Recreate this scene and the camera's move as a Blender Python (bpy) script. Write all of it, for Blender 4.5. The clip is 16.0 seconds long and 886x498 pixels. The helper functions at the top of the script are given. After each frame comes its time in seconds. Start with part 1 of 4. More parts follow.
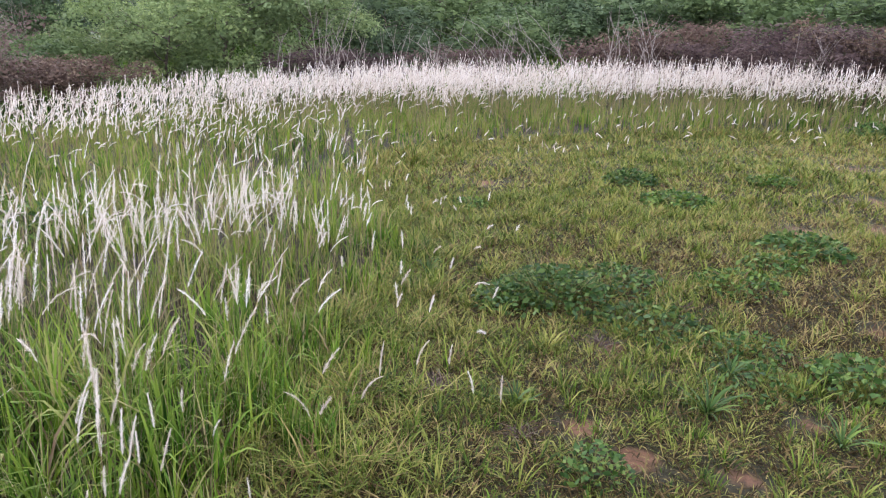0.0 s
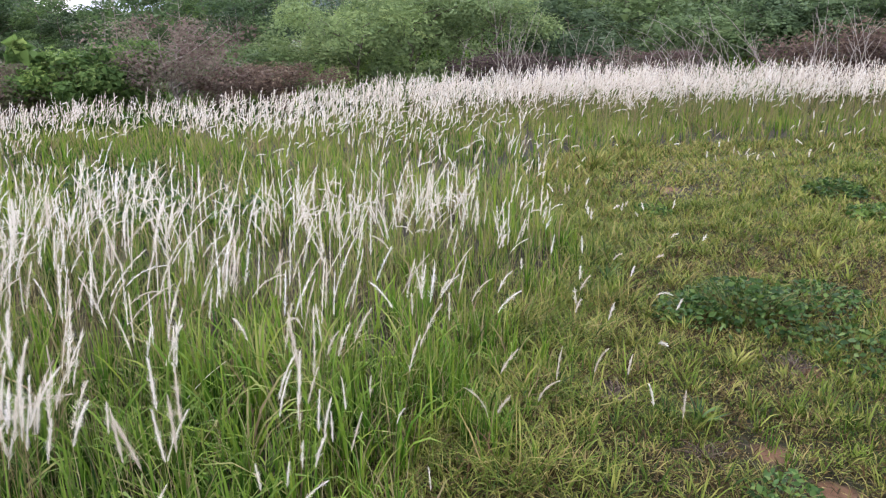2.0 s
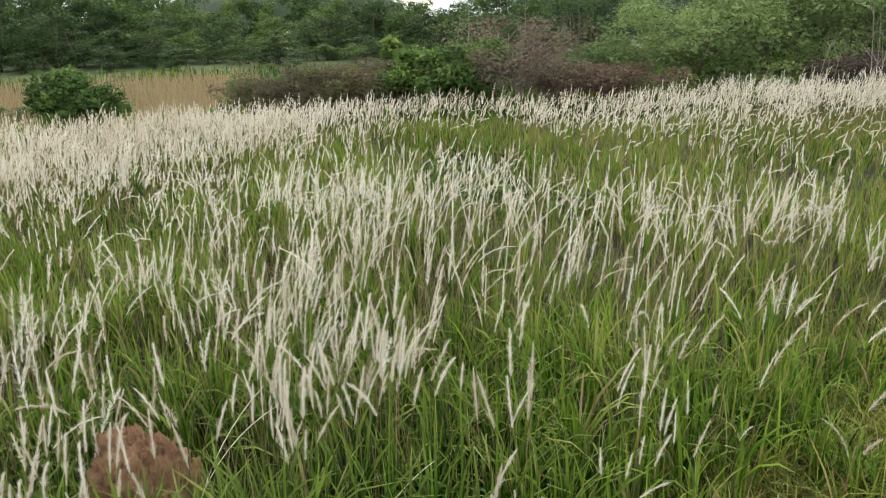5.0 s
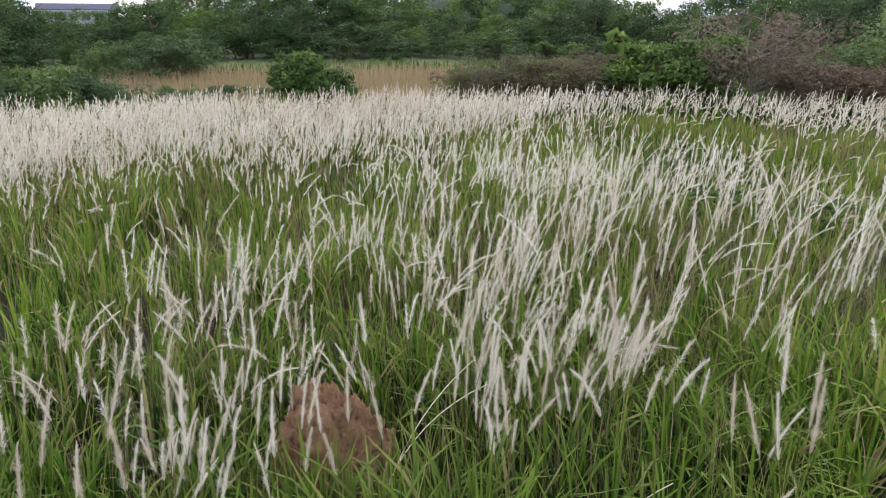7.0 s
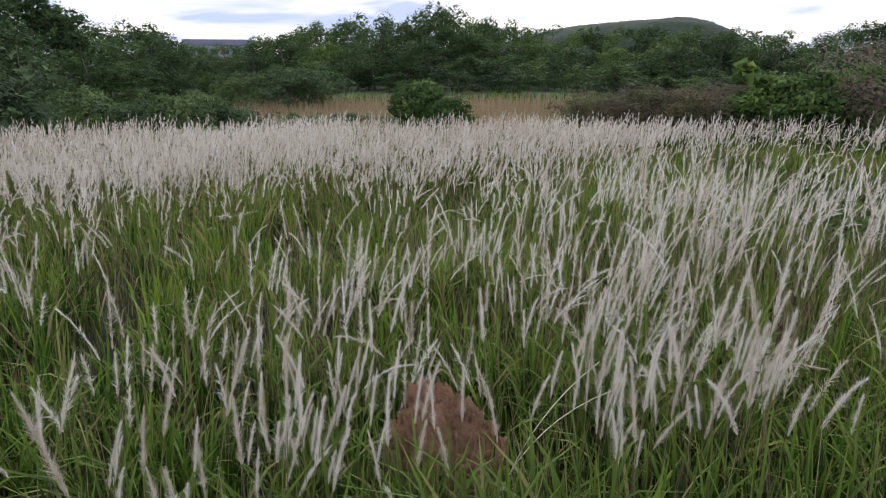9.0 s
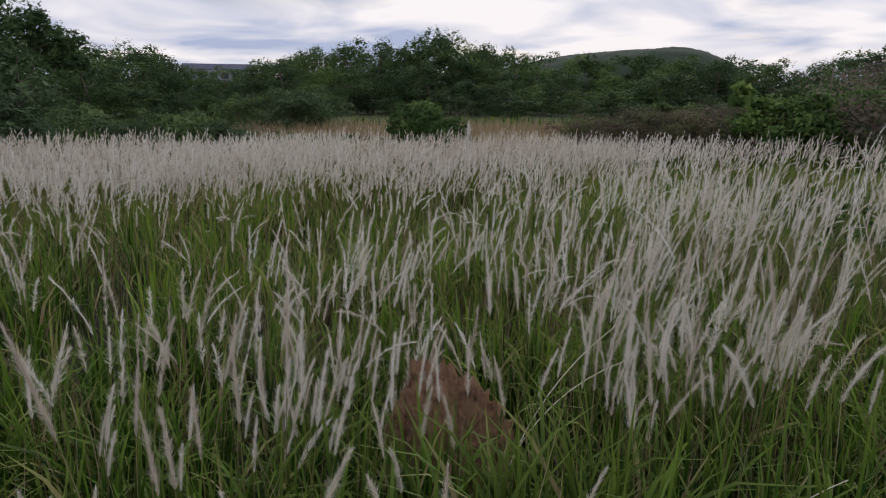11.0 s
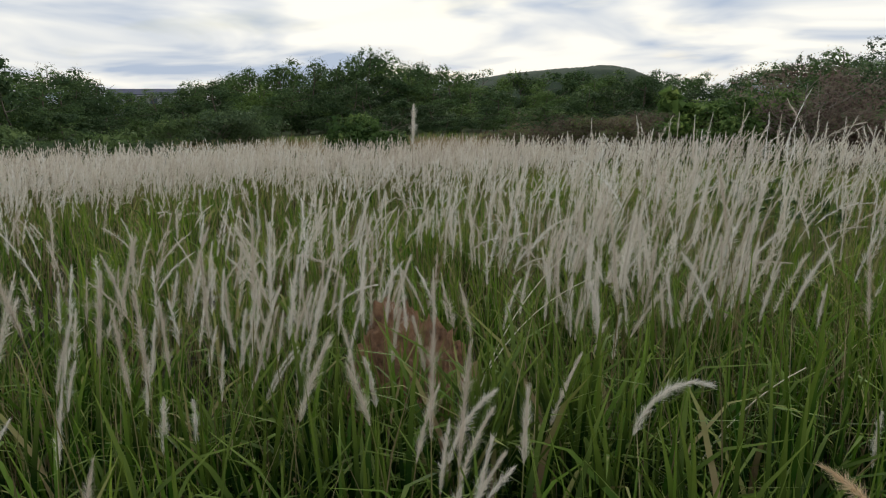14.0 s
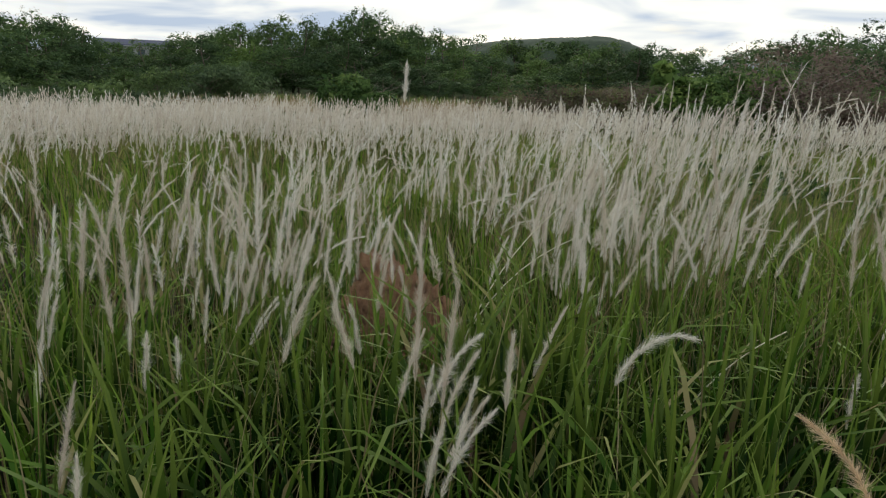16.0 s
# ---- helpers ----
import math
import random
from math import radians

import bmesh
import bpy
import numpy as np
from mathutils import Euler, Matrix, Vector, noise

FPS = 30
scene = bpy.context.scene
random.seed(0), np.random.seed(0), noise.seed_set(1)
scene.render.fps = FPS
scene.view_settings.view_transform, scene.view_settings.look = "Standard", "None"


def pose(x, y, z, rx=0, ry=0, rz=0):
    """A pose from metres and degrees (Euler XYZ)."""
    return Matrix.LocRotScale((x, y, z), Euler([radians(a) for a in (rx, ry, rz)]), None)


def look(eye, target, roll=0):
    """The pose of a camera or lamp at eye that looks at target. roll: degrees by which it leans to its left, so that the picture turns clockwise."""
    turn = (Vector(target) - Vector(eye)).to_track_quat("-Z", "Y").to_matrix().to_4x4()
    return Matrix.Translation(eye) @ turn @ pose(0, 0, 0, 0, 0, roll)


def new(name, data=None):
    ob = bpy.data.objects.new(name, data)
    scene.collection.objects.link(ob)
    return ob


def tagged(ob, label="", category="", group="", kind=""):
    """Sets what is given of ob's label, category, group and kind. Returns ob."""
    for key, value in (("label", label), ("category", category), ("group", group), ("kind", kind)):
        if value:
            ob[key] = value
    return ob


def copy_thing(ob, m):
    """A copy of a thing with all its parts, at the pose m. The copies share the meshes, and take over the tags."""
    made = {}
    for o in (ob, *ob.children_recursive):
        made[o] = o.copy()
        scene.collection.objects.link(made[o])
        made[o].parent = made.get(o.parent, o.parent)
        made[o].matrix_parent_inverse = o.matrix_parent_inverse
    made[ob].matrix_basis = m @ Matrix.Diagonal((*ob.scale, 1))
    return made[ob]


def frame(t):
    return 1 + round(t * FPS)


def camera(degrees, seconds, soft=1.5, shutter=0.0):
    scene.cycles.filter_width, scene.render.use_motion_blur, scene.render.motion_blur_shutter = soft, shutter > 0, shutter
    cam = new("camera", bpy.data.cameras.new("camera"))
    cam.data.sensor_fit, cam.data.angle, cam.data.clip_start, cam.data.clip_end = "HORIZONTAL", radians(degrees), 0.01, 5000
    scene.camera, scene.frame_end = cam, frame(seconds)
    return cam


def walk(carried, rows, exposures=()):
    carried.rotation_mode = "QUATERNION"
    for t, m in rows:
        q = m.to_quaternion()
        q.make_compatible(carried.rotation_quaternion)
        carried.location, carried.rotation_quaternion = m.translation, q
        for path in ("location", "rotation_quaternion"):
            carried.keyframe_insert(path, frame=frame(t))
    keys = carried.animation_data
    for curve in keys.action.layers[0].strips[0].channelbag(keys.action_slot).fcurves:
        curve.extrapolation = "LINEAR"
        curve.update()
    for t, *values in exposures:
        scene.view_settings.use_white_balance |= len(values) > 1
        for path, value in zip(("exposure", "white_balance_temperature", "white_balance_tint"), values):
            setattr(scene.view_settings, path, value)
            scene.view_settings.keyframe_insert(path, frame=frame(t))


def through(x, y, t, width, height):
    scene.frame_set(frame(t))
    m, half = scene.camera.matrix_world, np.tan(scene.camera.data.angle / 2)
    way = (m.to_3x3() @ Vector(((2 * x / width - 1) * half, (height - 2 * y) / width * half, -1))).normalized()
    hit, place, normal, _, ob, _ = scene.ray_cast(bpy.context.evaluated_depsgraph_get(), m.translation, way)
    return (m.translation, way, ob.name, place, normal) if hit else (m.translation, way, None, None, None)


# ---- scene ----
# ---- camera ----
cam = camera(62.5, 16.0, soft=1.2)
# seconds, x, y, z, turn about x, y, z in degrees
ROWS = [
    (0.0, -0.000, 0.000, 1.750, 71.85, -1.44, 0.47),
    (0.5, -0.008, -0.001, 1.754, 71.74, -1.23, 3.39),
    (1.0, -0.021, -0.003, 1.756, 71.73, -0.86, 6.01),
    (1.5, -0.039, -0.010, 1.757, 71.74, -0.33, 9.94),
    (2.0, -0.055, -0.026, 1.753, 71.95, 0.16, 13.94),
    (2.5, -0.078, -0.049, 1.749, 72.61, 0.28, 17.95),
    (3.0, -0.099, -0.073, 1.753, 72.52, 1.03, 22.74),
    (3.5, -0.120, -0.089, 1.753, 72.99, 1.10, 26.12),
    (4.0, -0.144, -0.102, 1.743, 73.16, 1.26, 30.43),
    (4.5, -0.170, -0.105, 1.733, 72.42, 1.25, 34.31),
    (5.0, -0.201, -0.115, 1.721, 72.26, 1.08, 38.81),
    (5.2, -0.222, -0.119, 1.708, 71.96, 1.00, 40.96),
    (7.3, -0.559, 0.043, 1.469, 72.13, -0.05, 57.56),
    (7.5, -0.576, 0.046, 1.453, 71.74, 0.05, 59.19),
    (8.0, -0.586, 0.038, 1.432, 72.03, 0.07, 62.10),
    (8.5, -0.581, 0.023, 1.406, 73.87, 0.26, 63.52),
    (9.0, -0.572, 0.012, 1.379, 75.04, -0.11, 64.12),
    (9.2, -0.572, 0.007, 1.365, 75.38, -0.73, 63.12),
    (11.3, -0.599, -0.009, 1.187, 77.52, -0.40, 64.41),
    (11.5, -0.597, -0.016, 1.168, 77.96, -0.10, 64.74),
    (12.0, -0.590, -0.040, 1.125, 79.73, 0.75, 65.45),
    (12.5, -0.583, -0.062, 1.085, 80.96, 0.81, 64.42),
    (13.0, -0.583, -0.078, 1.041, 80.37, -0.19, 65.11),
    (13.5, -0.576, -0.080, 1.004, 77.99, -0.15, 59.57),
    (14.0, -0.572, -0.084, 0.986, 78.66, 0.45, 58.93),
    (14.5, -0.571, -0.085, 0.975, 78.73, -0.12, 59.18),
    (15.0, -0.575, -0.087, 0.965, 76.03, -1.41, 59.44),
    (15.5, -0.575, -0.088, 0.958, 75.39, -1.26, 58.03),
    (16.0, -0.575, -0.089, 0.950, 76.04, -2.05, 58.36),
]
EXPOSURES = [(0.0, 1.34, 5680, 20), (1.5, 1.34, 5720, 18), (2.5, 1.28, 5900, 12), (3.1, 1.26, 6020, 9), (3.5, 1.1, 6120, 7), (4.0, 0.95, 6320, 3), (5.2, 0.9, 6620, -1), (7.4, 0.74, 5930, 10), (8.5, 0.70, 5880, 11), (9.1, 0.08, 5840, 12), (11.4, -0.46, 5950, 12), (12.1, -0.43, 5950, 12), (12.7, -0.84, 5950, 12), (13.05, -0.57, 6050, 9), (13.4, -0.27, 6300, 4), (14.6, -0.31, 6250, 1), (15.0, -0.25, 6300, 0), (15.45, 0.26, 6300, 1), (16.0, -0.13, 6250, 0)]
walk(cam, [(t, pose(x, y, z, rx, ry, rz)) for t, x, y, z, rx, ry, rz in ROWS], EXPOSURES)

# ---- light: an evening sky with broken cloud, the sun soft behind it ----
SUN_TURN, SUN_HEIGHT = 48.0, 24.0
sky_world = bpy.data.worlds.new("evening_sky")
scene.world = sky_world
sky_world.use_nodes = True


def build_sky(w):
    nt = w.node_tree
    nt.nodes.clear()
    N, L = nt.nodes.new, nt.links.new
    out, bg = N("ShaderNodeOutputWorld"), N("ShaderNodeBackground")
    sky = N("ShaderNodeTexSky")
    sky.sky_type, sky.sun_disc = "NISHITA", False
    sky.sun_elevation, sky.sun_rotation = radians(SUN_HEIGHT), radians(-SUN_TURN)
    sky.air_density, sky.dust_density = 1.0, 1.5
    dim = N("ShaderNodeVectorMath")
    dim.operation = "SCALE"
    dim.inputs["Scale"].default_value = 0.07
    L(sky.outputs["Color"], dim.inputs[0])
    co, sep = N("ShaderNodeTexCoord"), N("ShaderNodeSeparateXYZ")
    L(co.outputs["Generated"], sep.inputs[0])
    # cloud layers seen at a slant: the direction over its height
    up = N("ShaderNodeMath")
    up.operation = "ADD"
    up.inputs[1].default_value = 0.16
    L(sep.outputs["Z"], up.inputs[0])
    flat = N("ShaderNodeVectorMath")
    flat.operation = "DIVIDE"
    comb = N("ShaderNodeCombineXYZ")
    for k in "XYZ":
        L(up.outputs[0], comb.inputs[k])
    L(co.outputs["Generated"], flat.inputs[0])
    L(comb.outputs[0], flat.inputs[1])
    n1, n2 = N("ShaderNodeTexNoise"), N("ShaderNodeTexNoise")
    for n, s, d, o in ((n1, 0.75, 5.0, 0.52), (n2, 1.15, 4.0, 0.44)):
        n.inputs["Scale"].default_value, n.inputs["Detail"].default_value = s, d
        n.inputs["Roughness"].default_value, n.inputs["Distortion"].default_value = o, 0.5
        L(flat.outputs[0], n.inputs["Vector"])
    cover, shade = N("ShaderNodeValToRGB"), N("ShaderNodeValToRGB")
    cover.color_ramp.elements[0].position, cover.color_ramp.elements[1].position = 0.14, 0.42
    e = shade.color_ramp.elements
    e[0].position, e[0].color = 0.38, (0.60, 0.66, 0.84, 1)
    e[1].position, e[1].color = 0.60, (1.36, 1.25, 1.17, 1)
    L(n1.outputs[0], cover.inputs[0])
    L(n2.outputs[0], shade.inputs[0])
    mix = N("ShaderNodeMix")
    mix.data_type = "RGBA"
    L(cover.outputs[0], mix.inputs[0])
    L(dim.outputs[0], mix.inputs[6])
    L(shade.outputs[0], mix.inputs[7])
    # warmer low down, where the evening light comes through
    low, tint = N("ShaderNodeValToRGB"), N("ShaderNodeMix")
    low.color_ramp.elements[0].position, low.color_ramp.elements[0].color = 0.02, (1.02, 1.0, 0.97, 1)
    low.color_ramp.elements[1].position, low.color_ramp.elements[1].color = 0.22, (1.0, 1.0, 1.0, 1)
    L(sep.outputs["Z"], low.inputs[0])
    tint.data_type, tint.blend_type = "RGBA", "MULTIPLY"
    tint.inputs[0].default_value = 1.0
    L(mix.outputs[2], tint.inputs[6])
    L(low.outputs[0], tint.inputs[7])
    L(tint.outputs[2], bg.inputs[0])
    bg.inputs[1].default_value = 1.0
    L(bg.outputs[0], out.inputs[0])


build_sky(sky_world)
sun = new("sun", bpy.data.lights.new("sun", "SUN"))
sun.data.energy, sun.data.angle, sun.data.color = 1.3, radians(14), (1.0, 0.93, 0.82)
sun.matrix_world = look((0, 0, 30), (0 + 30 * math.sin(radians(SUN_TURN)), -30 * math.cos(radians(SUN_TURN)), 30 - 30 * math.tan(radians(SUN_HEIGHT))))

# ---- materials ----


def material(name):
    m = bpy.data.materials.new(name)
    m.use_nodes = True
    nt = m.node_tree
    return m, nt, nt.nodes["Principled BSDF"], nt.nodes["Material Output"]


def ramp(nt, source, stops):
    r = nt.nodes.new("ShaderNodeValToRGB")
    e = r.color_ramp.elements
    while len(e) < len(stops):
        e.new(0.5)
    for k, (p, c) in zip(e, stops):
        k.position, k.color = p, (*c, 1)
    nt.links.new(source, r.inputs[0])
    return r.outputs[0]


def attribute(nt, name):
    a = nt.nodes.new("ShaderNodeAttribute")
    a.attribute_name = name
    return a.outputs["Fac"]


def mixed(nt, fac, a, b, blend="MIX"):
    m = nt.nodes.new("ShaderNodeMix")
    m.data_type, m.blend_type = "RGBA", blend
    for sock, v in ((m.inputs[0], fac), (m.inputs[6], a), (m.inputs[7], b)):
        if isinstance(v, (int, float)):
            sock.default_value = v
        elif isinstance(v, tuple):
            sock.default_value = (*v, 1)
        else:
            nt.links.new(v, sock)
    return m.outputs[2]


def noise_of(nt, scale, detail=4.0, rough=0.6, kind="Object"):
    co, n = nt.nodes.new("ShaderNodeTexCoord"), nt.nodes.new("ShaderNodeTexNoise")
    n.inputs["Scale"].default_value, n.inputs["Detail"].default_value, n.inputs["Roughness"].default_value = scale, detail, rough
    nt.links.new(co.outputs[kind], n.inputs["Vector"])
    return n.outputs[0]


def leaf_material(name, stops, tip=None, rough=0.65, through=0.35, gloss=0.15, per_object=0.0):
    """Leaves: colour by the leaf's own tone, drier towards the tip, some light let through."""
    m, nt, bsdf, out = material(name)
    col = ramp(nt, attribute(nt, "tone"), stops)
    if per_object:
        info = nt.nodes.new("ShaderNodeObjectInfo")
        tint = ramp(nt, info.outputs["Random"], [(0.0, (1 - per_object,) * 3), (0.5, (1, 1, 1)), (1.0, (1 + per_object, 1 + per_object * 0.9, 1 - per_object * 0.3))])
        col = mixed(nt, 1.0, col, tint, "MULTIPLY")
    if tip:
        col = mixed(nt, ramp(nt, attribute(nt, "along"), [(0.55, (0, 0, 0)), (1.0, (0.8, 0.8, 0.8))]), col, tip)
    nt.links.new(col, bsdf.inputs["Base Color"])
    bsdf.inputs["Roughness"].default_value = rough
    bsdf.inputs["Specular IOR Level"].default_value = gloss
    tr, mx = nt.nodes.new("ShaderNodeBsdfTranslucent"), nt.nodes.new("ShaderNodeMixShader")
    nt.links.new(col, tr.inputs[0])
    mx.inputs[0].default_value = through
    nt.links.new(bsdf.outputs[0], mx.inputs[1])
    nt.links.new(tr.outputs[0], mx.inputs[2])
    nt.links.new(mx.outputs[0], out.inputs[0])
    return m


def bark_material(name, dark, light):
    m, nt, bsdf, out = material(name)
    n = noise_of(nt, 9.0, 6.0, 0.7)
    nt.links.new(ramp(nt, n, [(0.3, dark), (0.7, light)]), bsdf.inputs["Base Color"])
    bsdf.inputs["Roughness"].default_value = 0.9
    b = nt.nodes.new("ShaderNodeBump")
    b.inputs["Strength"].default_value = 0.6
    nt.links.new(n, b.inputs["Height"])
    nt.links.new(b.outputs[0], bsdf.inputs["Normal"])
    return m


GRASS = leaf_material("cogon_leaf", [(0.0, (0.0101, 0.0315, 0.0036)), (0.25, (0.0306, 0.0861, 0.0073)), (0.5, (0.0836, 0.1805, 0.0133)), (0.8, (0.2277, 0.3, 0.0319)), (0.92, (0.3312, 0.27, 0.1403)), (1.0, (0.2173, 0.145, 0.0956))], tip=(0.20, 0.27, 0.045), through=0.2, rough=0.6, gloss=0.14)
LAWN = leaf_material("lawn_leaf", [(0.0, (0.022, 0.050, 0.010)), (0.3, (0.105, 0.158, 0.018)), (0.5, (0.26, 0.275, 0.058)), (0.68, (0.33, 0.27, 0.10)), (0.85, (0.15, 0.092, 0.046)), (1.0, (0.07, 0.042, 0.024))], tip=(0.15, 0.155, 0.035), through=0.12, rough=0.6, gloss=0.12)
STEM = leaf_material("cogon_stem", [(0.0, (0.13, 0.155, 0.04)), (0.6, (0.25, 0.22, 0.10)), (1.0, (0.26, 0.19, 0.10))], through=0.1)
PLUME = leaf_material("silky_plume", [(0.0, (0.5264, 0.4537, 0.3831)), (0.35, (0.6862, 0.6343, 0.542)), (0.65, (0.752, 0.7177, 0.6588)), (1.0, (0.8084, 0.7917, 0.7663))], rough=0.7, through=0.5, gloss=0.2)
BROWN_PLUME = leaf_material("ripe_plume", [(0.0, (0.55, 0.38, 0.22)), (1.0, (0.80, 0.66, 0.48))], rough=0.8, through=0.4, gloss=0.1)
STRAW = leaf_material("dry_straw", [(0.0, (0.62, 0.55, 0.40)), (1.0, (0.78, 0.74, 0.62))], through=0.2)
TAWNY = leaf_material("tawny_grass", [(0.0, (0.28, 0.195, 0.12)), (0.6, (0.37, 0.285, 0.175)), (1.0, (0.24, 0.26, 0.115))], through=0.3)
WEED = leaf_material("weed_leaf", [(0.0, (0.022, 0.055, 0.013)), (0.6, (0.058, 0.12, 0.024)), (1.0, (0.14, 0.21, 0.042))], through=0.25, gloss=0.25, rough=0.6, per_object=0.2)
FOREST = leaf_material("forest_leaf", [(0.0, (0.0475, 0.0819, 0.0393)), (0.5, (0.0768, 0.1255, 0.0506)), (1.0, (0.1265, 0.1786, 0.0675))], through=0.25, per_object=0.4, gloss=0.05)
# forest leaf once more, paled and greyed by haze put into the colour
HAZED = leaf_material("hazed_leaf", [(0.0, (0.0759, 0.12, 0.0671)), (0.5, (0.1162, 0.1773, 0.0882)), (1.0, (0.1719, 0.245, 0.1134))], through=0.3, per_object=0.45, gloss=0.05)
BRIGHT = leaf_material("bright_leaf", [(0.0, (0.1356, 0.1904, 0.0839)), (0.6, (0.2142, 0.289, 0.1174)), (1.0, (0.3424, 0.4073, 0.1567))], through=0.32, per_object=0.2, gloss=0.05)
SCRUB = leaf_material("scrub_leaf", [(0.0, (0.0618, 0.0959, 0.0509)), (0.6, (0.1032, 0.1516, 0.0711)), (1.0, (0.1702, 0.2217, 0.1067))], through=0.25, per_object=0.25, gloss=0.05)
WITHERED = leaf_material("withered_leaf", [(0.0, (0.0876, 0.0638, 0.0532)), (0.35, (0.1464, 0.1107, 0.0902)), (0.5, (0.1287, 0.1203, 0.0717)), (1.0, (0.1113, 0.1743, 0.0637))], through=0.42, gloss=0.05, per_object=0.15)
BROWNED = leaf_material("browned_leaf", [(0.0, (0.0949, 0.0682, 0.0559)), (0.45, (0.2156, 0.165, 0.1379)), (0.65, (0.1984, 0.1794, 0.1304)), (1.0, (0.1552, 0.2242, 0.0931))], through=0.42, gloss=0.05)
VIVID = leaf_material("vivid_leaf", [(0.0, (0.0517, 0.097, 0.0335)), (0.6, (0.1106, 0.1806, 0.0535)), (1.0, (0.2504, 0.3224, 0.1004))], through=0.35, per_object=0.15, gloss=0.05)
THATCH = leaf_material("dead_thatch", [(0.0, (0.042, 0.03, 0.017)), (0.5, (0.11, 0.085, 0.045)), (0.8, (0.26, 0.22, 0.12)), (1.0, (0.38, 0.33, 0.19))], through=0.1, gloss=0.05)
LITTER = leaf_material("turf_litter", [(0.0, (0.022, 0.016, 0.006)), (0.4, (0.07, 0.05, 0.018)), (0.75, (0.145, 0.108, 0.042)), (1.0, (0.23, 0.185, 0.08))], through=0.1, gloss=0.05)
RUSSET = leaf_material("russet_leaf", [(0.0, (0.0624, 0.0456, 0.0439)), (0.6, (0.1326, 0.0946, 0.0842)), (0.85, (0.234, 0.1859, 0.1544)), (1.0, (0.1716, 0.1943, 0.1141))], through=0.42, gloss=0.05, per_object=0.25)
BARK = bark_material("bark", (0.06, 0.045, 0.035), (0.16, 0.13, 0.10))
DEADWOOD = bark_material("dead_wood", (0.17, 0.145, 0.12), (0.36, 0.32, 0.28))


def ground_material():
    m, nt, bsdf, out = material("field_soil")
    fine, mid, wide = noise_of(nt, 40.0, 6.0, 0.75), noise_of(nt, 3.5, 5.0, 0.65), noise_of(nt, 0.6, 4.0)
    thatch = ramp(nt, fine, [(0.3, (0.010, 0.009, 0.003)), (0.55, (0.027, 0.024, 0.006)), (0.8, (0.058, 0.05, 0.014))])
    green = ramp(nt, fine, [(0.3, (0.014, 0.017, 0.004)), (0.7, (0.042, 0.050, 0.012))])
    turf = mixed(nt, ramp(nt, mid, [(0.4, (0, 0, 0)), (0.65, (1, 1, 1))]), thatch, green)
    soil = ramp(nt, fine, [(0.25, (0.085, 0.043, 0.020)), (0.6, (0.18, 0.092, 0.046)), (0.85, (0.29, 0.165, 0.09))])
    bare = nt.nodes.new("ShaderNodeMath")
    bare.operation = "ADD"
    nt.links.new(attribute(nt, "bare"), bare.inputs[0])
    nt.links.new(mid, bare.inputs[1])
    col = mixed(nt, ramp(nt, bare.outputs[0], [(0.78, (0, 0, 0)), (0.98, (1, 1, 1))]), turf, soil)
    # shade between the tall stalks is painted into this dark litter colour
    shaded_litter = ramp(nt, fine, [(0.3, (0.008, 0.007, 0.003)), (0.7, (0.028, 0.021, 0.010))])
    col = mixed(nt, attribute(nt, "deep"), col, shaded_litter)
    far = ramp(nt, wide, [(0.35, (0.04, 0.07, 0.02)), (0.65, (0.09, 0.11, 0.035))])
    col = mixed(nt, attribute(nt, "far"), col, far)
    nt.links.new(col, bsdf.inputs["Base Color"])
    bsdf.inputs["Roughness"].default_value = 0.95
    b = nt.nodes.new("ShaderNodeBump")
    b.inputs["Strength"].default_value, b.inputs["Distance"].default_value = 0.8, 0.02
    nt.links.new(fine, b.inputs["Height"])
    nt.links.new(b.outputs[0], bsdf.inputs["Normal"])
    return m


SOIL = ground_material()


def mound_material():
    m, nt, bsdf, out = material("red_earth")
    n, g = noise_of(nt, 22.0, 8.0, 0.75), noise_of(nt, 90.0, 4.0, 0.7)
    nt.links.new(mixed(nt, 0.35, ramp(nt, n, [(0.36, (0.035, 0.018, 0.011)), (0.48, (0.26, 0.13, 0.07)), (0.8, (0.43, 0.275, 0.165))]), ramp(nt, g, [(0.3, (0.11, 0.06, 0.035)), (0.7, (0.38, 0.25, 0.15))])), bsdf.inputs["Base Color"])
    bsdf.inputs["Roughness"].default_value = 1.0
    b = nt.nodes.new("ShaderNodeBump")
    b.inputs["Strength"].default_value, b.inputs["Distance"].default_value = 1.0, 0.02
    nt.links.new(n, b.inputs["Height"])
    nt.links.new(b.outputs[0], bsdf.inputs["Normal"])
    return m


EARTH = mound_material()


def plain_material(name, color, rough=0.6, metal=0.0, scale=3.0, spread=0.15):
    m, nt, bsdf, out = material(name)
    lo, hi = tuple(c * (1 - spread) for c in color), tuple(min(1, c * (1 + spread)) for c in color)
    nt.links.new(ramp(nt, noise_of(nt, scale, 5.0), [(0.3, lo), (0.7, hi)]), bsdf.inputs["Base Color"])
    bsdf.inputs["Roughness"].default_value, bsdf.inputs["Metallic"].default_value = rough, metal
    return m


ROOF, PLASTER, GLASS = plain_material("roof_sheet", (0.05, 0.055, 0.10), 0.85), plain_material("grey_plaster", (0.33, 0.34, 0.37), 0.8), plain_material("dark_glazing", (0.06, 0.08, 0.11), 0.2)


def canopy_material(name, dark, light):
    m, nt, bsdf, out = material(name)
    n = noise_of(nt, 0.35, 8.0, 0.75)
    nt.links.new(ramp(nt, n, [(0.35, dark), (0.65, light)]), bsdf.inputs["Base Color"])
    bsdf.inputs["Roughness"].default_value = 1.0
    return m


